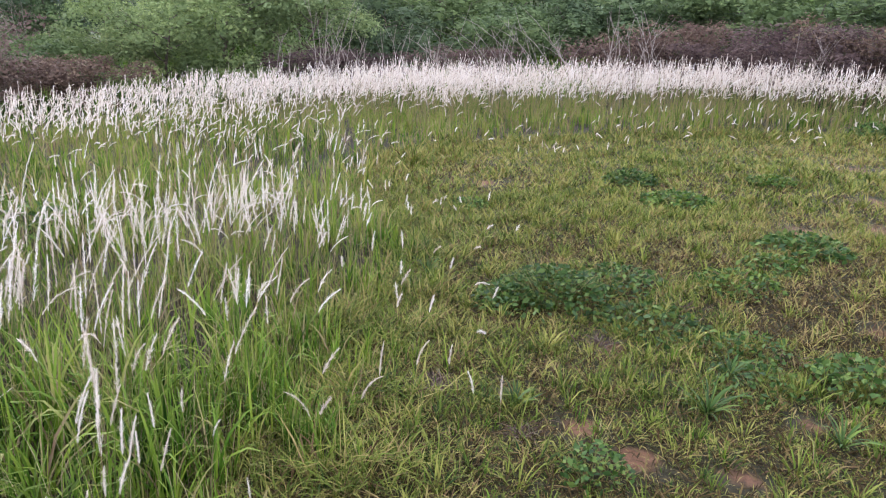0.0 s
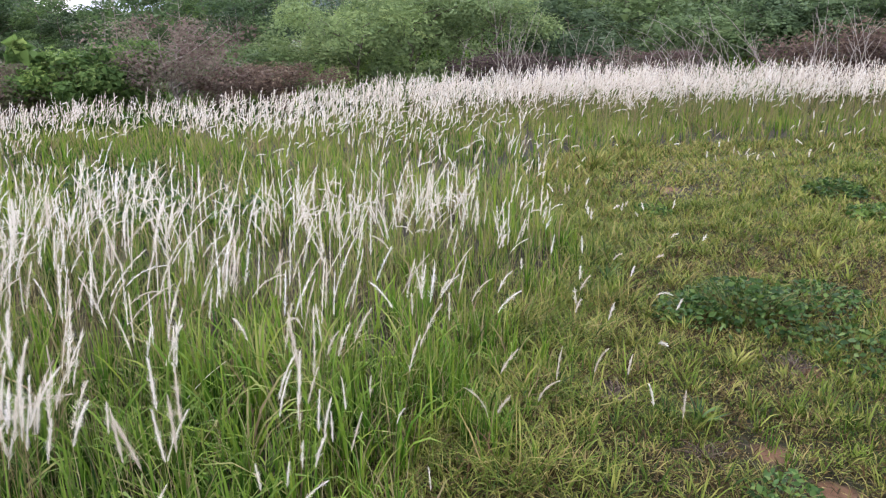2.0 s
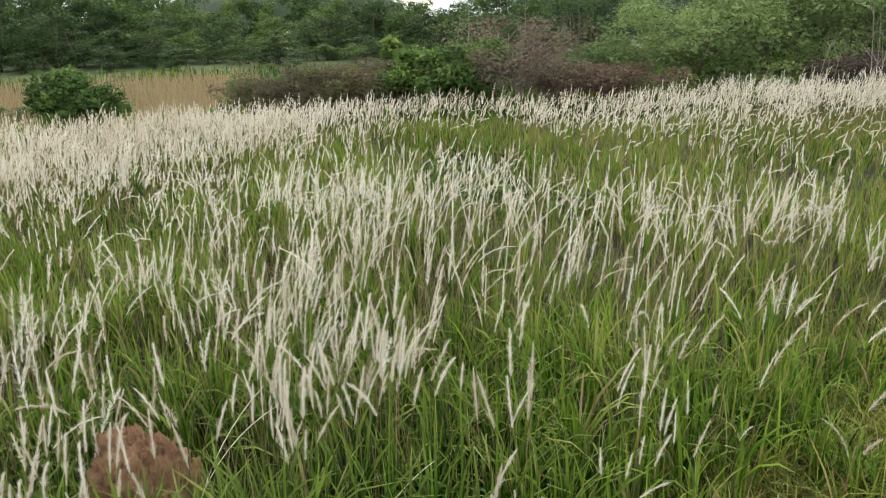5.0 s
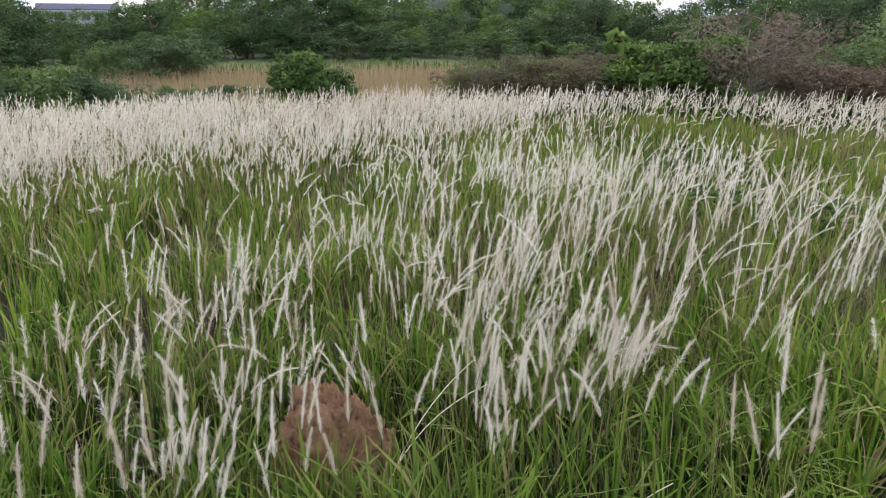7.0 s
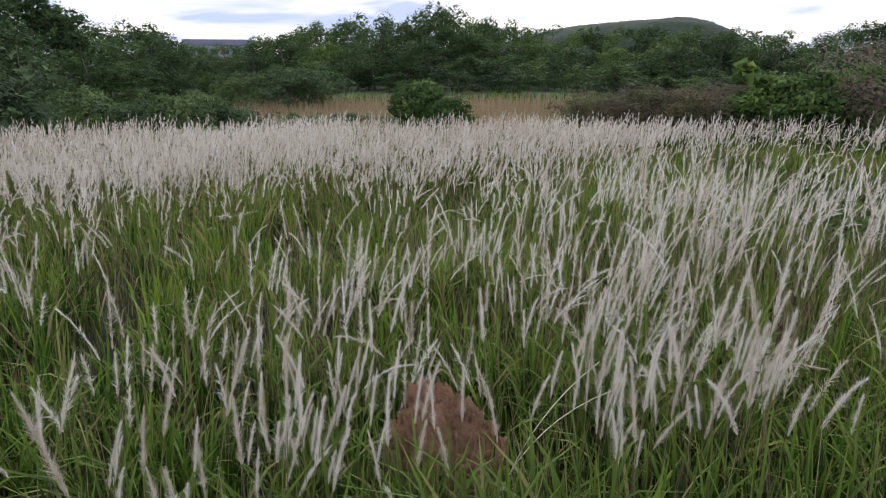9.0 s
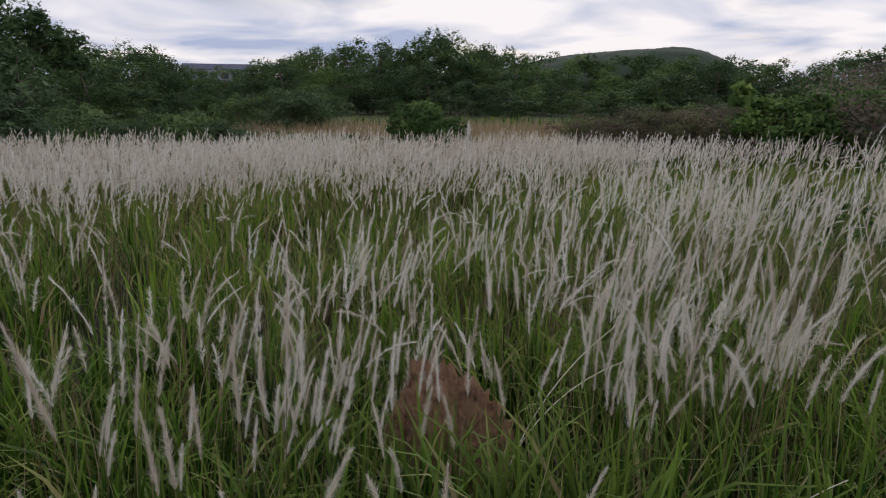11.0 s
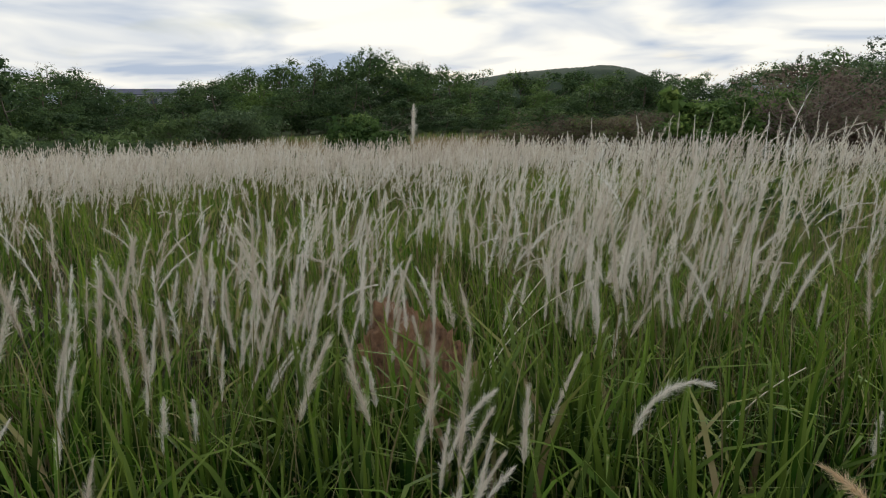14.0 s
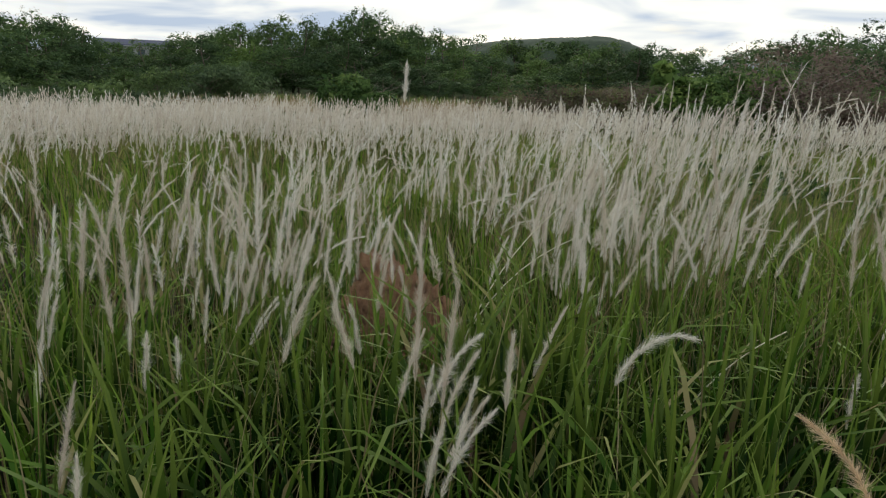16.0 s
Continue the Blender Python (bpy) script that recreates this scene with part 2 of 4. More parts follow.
# the mountain's canopy carries its distance haze as a paler, bluer colour
CANOPY, FAR_CANOPY = canopy_material("hill_canopy", (0.012, 0.026, 0.013), (0.03, 0.05, 0.022)), canopy_material("hazed_mountain_canopy", (0.045, 0.066, 0.064), (0.08, 0.10, 0.09))

# ---- mesh tools ----
rng = np.random.default_rng(7)


def soup(name, verts, tris, mat, smooth=False, **attrs):
    """A mesh from arrays of points and triangles."""
    me = bpy.data.meshes.new(name)
    me.vertices.add(len(verts))
    me.vertices.foreach_set("co", np.ascontiguousarray(verts, np.float32).ravel())
    me.loops.add(3 * len(tris))
    me.loops.foreach_set("vertex_index", np.ascontiguousarray(tris, np.int32).ravel())
    me.polygons.add(len(tris))
    me.polygons.foreach_set("loop_start", np.arange(len(tris), dtype=np.int32) * 3)
    for key, v in attrs.items():
        me.attributes.new(key, "FLOAT", "POINT").data.foreach_set("value", np.ascontiguousarray(v, np.float32).ravel())
    me.materials.append(mat)
    me.update(calc_edges=True)
    me.validate()
    if smooth:
        me.polygons.foreach_set("use_smooth", np.ones(len(tris), bool))
    return me


def join(*pieces):
    """Joins (verts, tris, tone, along) tuples."""
    vs, ts, tn, al, n = [], [], [], [], 0
    for v, t, a, b in pieces:
        vs.append(v), ts.append(t + n), tn.append(a), al.append(b)
        n += len(v)
    return np.concatenate(vs), np.concatenate(ts), np.concatenate(tn), np.concatenate(al)


def leafy(name, piece, mat, smooth=False):
    v, t, tone, along = piece
    return soup(name, v, t, mat, smooth, tone=tone, along=along)


def part(name, data, parent, label=""):
    ob = new(name, data)
    ob.parent = parent
    if label:
        tagged(ob, label)
    return ob


def curve_points(base, heading, length, b0, b1, segs, power=1.5):
    """Points along bent stalks: the angle from upright goes from b0 to b1."""
    s = (np.arange(segs) + 0.5) / segs
    th = b0[:, None] + (b1 - b0)[:, None] * s[None] ** power
    step = (length / segs)[:, None]
    r = np.concatenate([np.zeros((len(base), 1)), np.cumsum(np.sin(th) * step, 1)], 1)
    z = np.concatenate([np.zeros((len(base), 1)), np.cumsum(np.cos(th) * step, 1)], 1)
    return base[:, None, :] + np.stack([r * np.cos(heading)[:, None], r * np.sin(heading)[:, None], z], 2)


def blades(base, heading, length, b0, b1, width, twist, tone, segs=3, power=1.5):
    """Tapered, bent leaves."""
    n = len(base)
    p = curve_points(base, heading, length, b0, b1, segs, power)
    a = heading + math.pi / 2 + twist
    side = np.stack([np.cos(a), np.sin(a), 0.25 * np.sin(twist * 3)], 1)
    prof = np.interp(np.arange(segs) / segs, [0, 0.3, 0.7, 1], [0.55, 1.0, 0.8, 0.3])
    off = side[:, None, :] * (width[:, None] * prof[None])[:, :, None] / 2
    v = np.empty((n, 2 * segs + 1, 3))
    v[:, 0:2 * segs:2], v[:, 1:2 * segs:2], v[:, -1] = p[:, :segs] - off, p[:, :segs] + off, p[:, segs]
    t = []
    for k in range(segs - 1):
        t += [(2 * k, 2 * k + 1, 2 * k + 3), (2 * k, 2 * k + 3, 2 * k + 2)]
    t.append((2 * segs - 2, 2 * segs - 1, 2 * segs))
    tris = (np.array(t)[None] + (np.arange(n) * (2 * segs + 1))[:, None, None]).reshape(-1, 3)
    al = np.tile(np.append(np.repeat(np.arange(segs) / segs, 2), 1.0), n)
    return v.reshape(-1, 3), tris, np.repeat(tone, 2 * segs + 1), al


def tubes(p, radius, tone, sides=3):
    """Thin round stalks along rows of points p (n, m, 3); radius (n, m)."""
    n, m, _ = p.shape
    d = np.gradient(p, axis=1)
    d /= np.linalg.norm(d, axis=2, keepdims=True) + 1e-9
    ref = np.where(np.abs(d[..., 2:3]) > 0.9, np.array([1.0, 0, 0]), np.array([0, 0, 1.0]))
    u = np.cross(d, ref)
    u /= np.linalg.norm(u, axis=2, keepdims=True) + 1e-9
    w = np.cross(d, u)
    a = np.arange(sides) * 2 * math.pi / sides
    v = p[:, :, None] + radius[:, :, None, None] * (np.cos(a)[:, None] * u[:, :, None] + np.sin(a)[:, None] * w[:, :, None])
    t = []
    for k in range(m - 1):
        for j in range(sides):
            q, r2 = k * sides + j, k * sides + (j + 1) % sides
            t += [(q, r2, r2 + sides), (q, r2 + sides, q + sides)]
    tris = (np.array(t)[None] + (np.arange(n) * m * sides)[:, None, None]).reshape(-1, 3)
    return v.reshape(-1, 3), tris, np.repeat(tone, m * sides), np.tile(np.repeat(np.linspace(0, 1, m), sides), n)


def fluff(p, hairs, radius, hair, width, tone):
    """Silky plumes, like bottle brushes: fine hairs that stand out from rows of axis points p (n, m, 3)."""
    n, m, _ = p.shape
    s = rng.random((n, hairs)) * 0.97
    k = np.minimum((s * (m - 1)).astype(int), m - 2)
    fr = (s * (m - 1) - k)[..., None]
    i = np.arange(n)[:, None]
    a, b = p[i, k], p[i, k + 1]
    at, d = a + (b - a) * fr, b - a
    d /= np.linalg.norm(d, axis=2, keepdims=True) + 1e-9
    q = rng.normal(size=(n, hairs, 3))
    q -= d * np.sum(q * d, 2, keepdims=True)
    q /= np.linalg.norm(q, axis=2, keepdims=True) + 1e-9
    swell = np.interp(s, [0, 0.1, 0.35, 0.75, 1.0], [0.35, 0.75, 1.0, 0.8, 0.3])
    ragged = 0.85 + 0.32 * np.sin(s * 15 + rng.uniform(0, 6, (n, 1))) + 0.1 * np.sin(s * 31 + rng.uniform(0, 6, (n, 1)))
    out = ((0.2 + 1.1 * rng.random((n, hairs)) ** 1.5) * swell * ragged * radius[:, None])[..., None]
    ln = (hair[:, None] * rng.uniform(0.6, 1.15, (n, hairs)))[..., None]
    start = at + q * out * 0.12
    tip = at + d * ln + q * out
    side = np.cross(tip - start, rng.normal(size=(n, hairs, 3)))
    side *= (width[:, None] / 2)[..., None] / (np.linalg.norm(side, axis=2, keepdims=True) + 1e-9)
    v = np.stack([start - side, start + side, tip], 2).reshape(-1, 3)
    tris = np.arange(3 * n * hairs).reshape(-1, 3)
    tn = np.repeat(np.clip(tone[:, None] + rng.normal(0, 0.1, (n, hairs)), 0, 1).ravel(), 3)
    return v, tris, tn, np.full(len(v), 0.5)

def leaves(center, size, normal_up, tone, stretch=1.7, facing=None, single=False):
    """Pointed leaves, two triangles folded along the midrib."""
    n = len(center)
    d = rng.normal(size=(n, 3))
    d[:, 2] *= 0.5
    d /= np.linalg.norm(d, axis=1, keepdims=True)
    up = rng.normal(size=(n, 3)) * (1 - normal_up) + (np.array([0, 0, 1.0]) if facing is None else facing) * normal_up
    side = np.cross(d, up)
    side /= np.linalg.norm(side, axis=1, keepdims=True) + 1e-9
    nrm = np.cross(side, d)
    L, W = (d * (size * stretch / 2)[:, None]), side * (size / 2)[:, None]
    if single:
        v = np.stack([center - L * 0.8 - W, center - L * 0.6 + W, center + L], 1).reshape(-1, 3)
        return v, np.arange(3 * n).reshape(-1, 3), np.repeat(tone, 3), np.tile(np.array([0, 0.2, 1]), n)
    v = np.stack([center - L, center - W + nrm * (size * 0.15)[:, None], center + L, center + W + nrm * (size * 0.15)[:, None]], 1).reshape(-1, 3)
    tris = (np.array([(0, 2, 1), (0, 3, 2)])[None] + (np.arange(n) * 4)[:, None, None]).reshape(-1, 3)
    return v, tris, np.repeat(tone, 4), np.tile(np.array([0, 0.5, 1, 0.5]), n)


def smooth01(x, a, b):
    t = np.clip((np.asarray(x, float) - a) / (b - a), 0, 1)
    return t * t * (3 - 2 * t)


def polar(turn, dist):
    """The place at so many degrees to the left of the first view, and so far."""
    return -dist * math.sin(radians(turn)), dist * math.cos(radians(turn))


# ---- the lie of the land ----
_ph = np.random.default_rng(3).uniform(0, 6.28, (40, 3))


def waves(x, y, scale, first=0, count=8):
    """A smooth uneven field between about -1 and 1."""
    s = 0
    for k in range(first, first + count):
        a, b, c = _ph[k % 40]
        s = s + np.sin(scale * (x * math.cos(a) + y * math.sin(a)) * (0.7 + 0.6 * b / 6.28) + c)
    return s / count * 1.8


def turn_of(x, y):
    return np.degrees(np.arctan2(-np.asarray(x, float), np.asarray(y, float)))


def land(x, y):
    x, y = np.asarray(x, float), np.asarray(y, float)
    r, al = np.hypot(x, y), turn_of(x, y)
    s = -x * math.sin(radians(70)) + y * math.cos(radians(70))
    slope = np.clip(s, 0, 16)
    z = -0.036 * slope
    left = smooth01(al, 12, 40) * (1 - smooth01(al, 130, 170))
    z = z - 0.8 * smooth01(r, 14.5, 24) * left
    right = (1 - smooth01(al, -2, 24)) * smooth01(al, -120, -60)
    z = z + 4.5 * smooth01(r, 20, 55) * right
    z = z + 0.03 * waves(x, y, 2.2) * (1 - smooth01(r, 0.5, 1.0) * 0) + 0.25 * waves(x, y, 0.12, 8) * smooth01(r, 25, 80)
    return z


EDGE_Y = np.array([-30.0, -1.0, 0.6, 1.4, 2.4, 3.3, 4.2, 5.2, 5.9, 7.0, 8.0, 9.4, 10.4, 11.2, 11.6, 12.0])
EDGE_X = np.array([-1.2, -1.0, -0.75, -0.72, -0.52, -0.38, -0.25, -0.05, 0.0, -0.5, -0.55, -0.5, 0.4, 1.6, 5.0, 30.0])


def into_tall(x, y):
    """Metres from the mown grass into the tall grass (minus: on the mown side)."""
    side = np.interp(y, EDGE_Y, EDGE_X) - x
    beyond = y - np.interp(x, [-0.5, 0.4, 1.6, 5.0, 9.0], [10.2, 10.5, 11.2, 11.4, 11.2])
    return np.where(x > -0.5, np.maximum(np.minimum(side, 3.0), beyond), side) + 0.12 * waves(x, y, 3.0, 16)


BARE = [(0.63, 2.84, 0.17), (0.83, 2.60, 0.17), (1.22, 2.50, 0.16), (3.1, 6.1, 0.34), (5.05, 8.9, 0.45), (-0.02, 3.2, 0.16), (0.95, 3.72, 0.16), (2.6, 4.0, 0.15), (4.3, 7.2, 0.3), (0.5, 7.9, 0.25), (1.7, 2.95, 0.14), (3.9, 6.2, 0.3), (5.6, 7.6, 0.35)]


def bareness(x, y):
    b = 0
    for bx, by, br in BARE:
        b = np.maximum(b, np.exp(-((x - bx) ** 2 + (y - by) ** 2) / (br * br) * 1.5))
    return b


def white_density(x, y):
    """Plumes to the square metre."""
    r, al = np.hypot(x, y), turn_of(x, y)
    d = 25.0 + 13 * waves(x, y, 1.3, 24) + 9 * waves(x, y, 3.4, 3)

    def blob(cx, cy, ax, ay, turn, k):
        c, s = math.cos(radians(turn)), math.sin(radians(turn))
        u, v = ((x - cx) * c + (y - cy) * s) / ax, (-(x - cx) * s + (y - cy) * c) / ay
        return k * np.exp(-(u * u + v * v) ** 1.5)
    d = d + blob(-2.8, 3.9, 2.2, 0.8, 18, 46) + blob(-1.25, 4.7, 0.6, 0.35, 10, 85) + blob(-0.72, 5.1, 0.3, 0.22, 0, 55) + blob(-2.6, 2.5, 1.2, 0.8, 0, 30) + blob(-3.6, 9.8, 2.4, 1.3, 15, 55)
    d = d + blob(-2.5, 0.2, 0.8, 0.6, 0, 38) + blob(-3.7, 4.2, 0.45, 0.4, 0, 60) + blob(-3.4, 1.9, 0.7, 0.5, 30, 25)
    d = d - blob(-5.4, 0.9, 1.7, 1.0, 0, 12) - blob(-6.0, 5.0, 1.5, 1.0, 0, 17) - blob(-5.0, 7.0, 1.8, 0.9, 0, 14) - blob(-1.1, 2.2, 0.5, 0.6, 0, 10) + blob(-1.65, 1.75, 0.6, 0.55, 0, 30) - blob(-3.2, 6.6, 2.2, 0.8, 10, 16)
    inner = np.interp(al, [-40, 0, 15, 23, 36, 48, 58, 72, 90, 110], [12.9, 12.5, 12.7, 12.9, 13.2, 12.0, 9.4, 8.2, 7.6, 7.4])
    thick = 65 + 75 * smooth01(al, 46, 54) + 60 * (1 - smooth01(al, 10, 25))
    d = d + thick * smooth01(r, inner - 1.5 - 0.5 * waves(x, y, 0.9, 16), inner + 1.0) + (14 + 26 * (1 - smooth01(al, 8, 22))) * smooth01(r, inner - 3.2, inner - 0.4)
    d = d + 42 * smooth01(al, 42, 56) * (1 - smooth01(r, 3.0, 4.2))
    d = d * (0.16 + 0.84 * smooth01(np.hypot(x + 0.58, y + 0.09), 1.1, 1.85)) + blob(-1.75, 0.12, 0.55, 0.5, 0, 24) + blob(-2.0, 0.62, 0.4, 0.35, 0, 20)
    d = d + blob(-1.1, 2.4, 0.5, 0.9, 15, 27) + blob(-2.0, 1.75, 0.5, 0.4, 0, 20) - blob(-1.35, 1.1, 0.5, 0.45, 0, 45) + blob(-2.15, 1.6, 0.65, 0.35, 10, 34) + blob(-1.75, 2.5, 0.6, 0.45, 0, 12) + blob(-1.3, 1.9, 0.35, 0.3, 0, 8)
    d = d * (1 - 0.35 * smooth01(al, 72, 84) * smooth01(r, 2.0, 3.0) * (1 - smooth01(r, 6.0, 7.5))) * (1 + 0.35 * smooth01(al, 42, 52) * smooth01(r, 2.6, 3.6) * (1 - smooth01(r, 8, 10))) * (1 - 0.4 * (1 - smooth01(al, 30, 48)) * smooth01(r, 4.6, 5.6) * (1 - smooth01(r, 9, 11)))
    d = np.maximum(d, 3.0) * smooth01(into_tall(x, y), -0.35, 0.75) + 12 * smooth01(into_tall(x, y), -0.75, -0.1) * (1 - smooth01(into_tall(x, y), 0.3, 0.6)) * (y < 8)
    d = d + blob(0.31, 9.3, 0.3, 0.25, 0, 95) + blob(1.15, 8.6, 0.4, 0.3, 0, 95) + 11 * smooth01(y, 8.2, 10.2) * smooth01(x, -1.2, -0.2) * (1 - smooth01(into_tall(x, y), 0.2, 0.7)) + blob(-0.1, 6.0, 0.6, 0.7, 0, 22) + blob(0.1, 4.6, 0.5, 0.9, 0, 9)
    return np.clip(d, 0, 260)


def field_edge(al):
    return np.interp(al, [-40, 0, 20, 40, 65, 100, 130], [15.5, 15.5, 14.8, 14.2, 13.8, 13.2, 12.5])


MOUND = (-2.41, 0.92)


def tall(x, y):
    """Height of the leaves of the tall grass; they stand lower round the mound."""
    d = into_tall(x, y)
    h = (0.09 + 0.33 * smooth01(d, -0.45, 0.95)) * (1 + 0.16 * waves(x, y, 1.7, 30))
    near = np.minimum(np.hypot(x - MOUND[0], y - MOUND[1]) - 0.1, np.hypot(x - MOUND[0] - 0.28, y - MOUND[1] + 0.10) - 0.1)
    lush = 1 + 0.45 * np.exp(-((x + 1.2) ** 2 + (y - 1.1) ** 2) / 0.8) + 0.28 * np.exp(-((x + 1.95) ** 2 + (y - 0.6) ** 2) / 0.1)
    thin = 1 - 0.3 * (1 - smooth01(turn_of(x, y), 30, 50)) * smooth01(np.hypot(x, y), 3.2, 5)
    low = 1 - 0.12 * smooth01(turn_of(x, y), 30, 45) * smooth01(np.hypot(x, y), 1.6, 2.2)
    return h * lush * thin * low * (0.85 + 0.15 * smooth01(near, 0.1, 0.45))


def plume_height(x, y):
    """Stalk height: tallest in the thick stand ahead of the mound."""
    rise = np.exp(-(((x + 2.4) / 1.9) ** 2 + ((y - 3.4) / 1.3) ** 2))
    far = smooth01(np.hypot(x, y), 7.5, 11) * (0.06 + 0.17 * (1 - smooth01(turn_of(x, y), 5, 30)))
    return (tall(x, y) * 0.35 + 0.56 + 0.31 * rise + far) * (0.5 + 0.5 * smooth01(into_tall(x, y), -0.2, 0.9))


def build_ground():
    rr = np.concatenate([[0.0], np.geomspace(0.25, 30, 120), np.geomspace(31.5, 4000, 45)])
    na = 240
    a = np.linspace(0, 2 * math.pi, na, endpoint=False)
    x, y = rr[1:, None] * np.cos(a), rr[1:, None] * np.sin(a)
    v = np.concatenate([[[0, 0, float(land(0, 0))]], np.stack([x, y, land(x, y)], 2).reshape(-1, 3)])
    t = [(0, 1 + k, 1 + (k + 1) % na) for k in range(na)]
    i = np.arange(len(rr) - 2)[:, None] * na + 1
    j, j2 = np.arange(na)[None], (np.arange(na)[None] + 1) % na
    q = np.stack([i + j, i + j + na, i + j2 + na, i + j2], 2).reshape(-1, 4)
    tris = np.concatenate([np.array(t), q[:, [0, 1, 2]], q[:, [0, 2, 3]]])
    r = np.hypot(v[:, 0], v[:, 1])
    bare = bareness(v[:, 0], v[:, 1]) * 0.55
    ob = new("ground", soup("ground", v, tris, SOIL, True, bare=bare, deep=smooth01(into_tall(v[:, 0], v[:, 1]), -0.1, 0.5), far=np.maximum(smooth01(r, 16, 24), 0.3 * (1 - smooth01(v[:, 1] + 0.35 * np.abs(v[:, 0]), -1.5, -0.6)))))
    return tagged(ob, "uneven field of short turf with bare reddish soil patches", "ground", kind="structure")


build_ground()

# ---- hills and the far building ----


def build_hill(name, turn, dist, width, depth, height, mat, label, rough=1.0, skew=0.0):
    """A wooded rise: a bumpy dome."""
    nu, nv = 160, 36
    u, v = np.meshgrid(np.linspace(-1, 1, nu), np.linspace(-1, 1, nv), indexing="ij")
    u2 = np.where(u < skew, (u - skew) / (1 + skew), (u - skew) / (1 - skew))
    shape = np.clip(np.cos(u2 * math.pi / 2), 0, 1) ** 0.85 * np.clip(np.cos(v * math.pi / 2), 0, 1) ** 0.8
    x, y = u * width / 2, v * depth / 2
    z = height * shape * (1 + 0.10 * waves(u, v, 5.0, 4) * rough) + shape ** 0.3 * rough * height * 0.016 * (waves(x, y, 60 / width, 12) + rng.normal(0, 0.5, x.shape))
    i = np.arange(nu - 1)[:, None] * nv + np.arange(nv - 1)[None]
    q = np.stack([i, i + nv, i + nv + 1, i + 1], 2).reshape(-1, 4)
    ob = new(name, soup(name, np.stack([x, y, z], 2).reshape(-1, 3), np.concatenate([q[:, [0, 1, 2]], q[:, [0, 2, 3]]]), mat, True))
    px, py = polar(turn, dist)
    ob.matrix_world = pose(px, py, -3.0, 0, 0, turn)
    return tagged(ob, label, "hill", kind="structure")


build_hill("backdrop_hill", 52, 420, 165, 120, 24.0, CANOPY, "rounded low hill covered in green woodland", 0.7, 0.42)
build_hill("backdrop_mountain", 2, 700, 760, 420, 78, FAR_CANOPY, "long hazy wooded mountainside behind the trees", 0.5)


def box(bm, x0, x1, y0, y1, z0, z1):
    vs = [bm.verts.new((x, y, z)) for z in (z0, z1) for x, y in ((x0, y0), (x1, y0), (x1, y1), (x0, y1))]
    for f in ((3, 2, 1, 0), (4, 5, 6, 7), (0, 1, 5, 4), (1, 2, 6, 5), (2, 3, 7, 6), (3, 0, 4, 7)):
        bm.faces.new([vs[k] for k in f])


def boxes_mesh(name, mat, *dims):
    bm = bmesh.new()
    for d in dims:
        box(bm, *d)
    me = bpy.data.meshes.new(name)
    bm.to_mesh(me)
    bm.free()
    me.materials.append(mat)
    return me


def build_hall():
    px, py = polar(80.6, 165)
    hall = tagged(new("long_building"), "long grey building with a blue-grey sheet roof beyond the trees", "building")
    hall.matrix_world = pose(px, py, float(land(px, py)), 0, 0, 80.6)
    part("wall", boxes_mesh("wall", PLASTER, (-6.6, 6.6, -4, 4, 0, 3.9)), hall, "grey plastered wall")
    bm = bmesh.new()
    vs = [bm.verts.new(p) for p in ((-7.3, -5, 4.35), (7.3, -5, 4.35), (7.3, 0, 5.5), (-7.3, 0, 5.5), (-7.3, 5, 4.35), (7.3, 5, 4.35), (-7.3, -5, 4.0), (7.3, -5, 4.0), (7.3, 5, 4.0), (-7.3, 5, 4.0))]
    for f in ((0, 1, 2, 3), (3, 2, 5, 4), (6, 7, 1, 0), (4, 5, 8, 9), (9, 8, 7, 6), (1, 7, 8, 5, 2), (6, 0, 3, 4, 9)):
        bm.faces.new([vs[k] for k in f])
    me = bpy.data.meshes.new("roof")
    bm.to_mesh(me)
    bm.free()
    me.materials.append(ROOF)
    part("roof", me, hall, "blue-grey sheet metal roof")
    pane = boxes_mesh("pane", GLASS, (-0.68, 0.68, -0.03, 0.03, 0.07, 1.13))
    frame_mesh = boxes_mesh("window", PLASTER, (-0.75, -0.68, -0.06, 0.06, 0, 1.2), (0.68, 0.75, -0.06, 0.06, 0, 1.2), (-0.68, 0.68, -0.06, 0.06, 0, 0.07), (-0.68, 0.68, -0.06, 0.06, 1.13, 1.2))
    post = boxes_mesh("post", PLASTER, (-0.12, 0.12, -0.12, 0.12, 0, 4.0))
    for k in range(6):
        ob = part("window", frame_mesh, hall, "pale window frame")
        ob.location = (-5.5 + 2.2 * k, -4.06, 2.4)
        part("pane", pane, ob, "dark glass pane")
    for k in range(7):
        part("post", post, hall).location = (-6.6 + 2.2 * k, -4.8, 0)
    part("fascia", boxes_mesh("fascia", PLASTER, (-7.34, 7.34, -5.06, -5.0, 4.0, 4.2)), hall, "pale fascia board under the eaves")


build_hall()

# ---- trees and shrubs ----


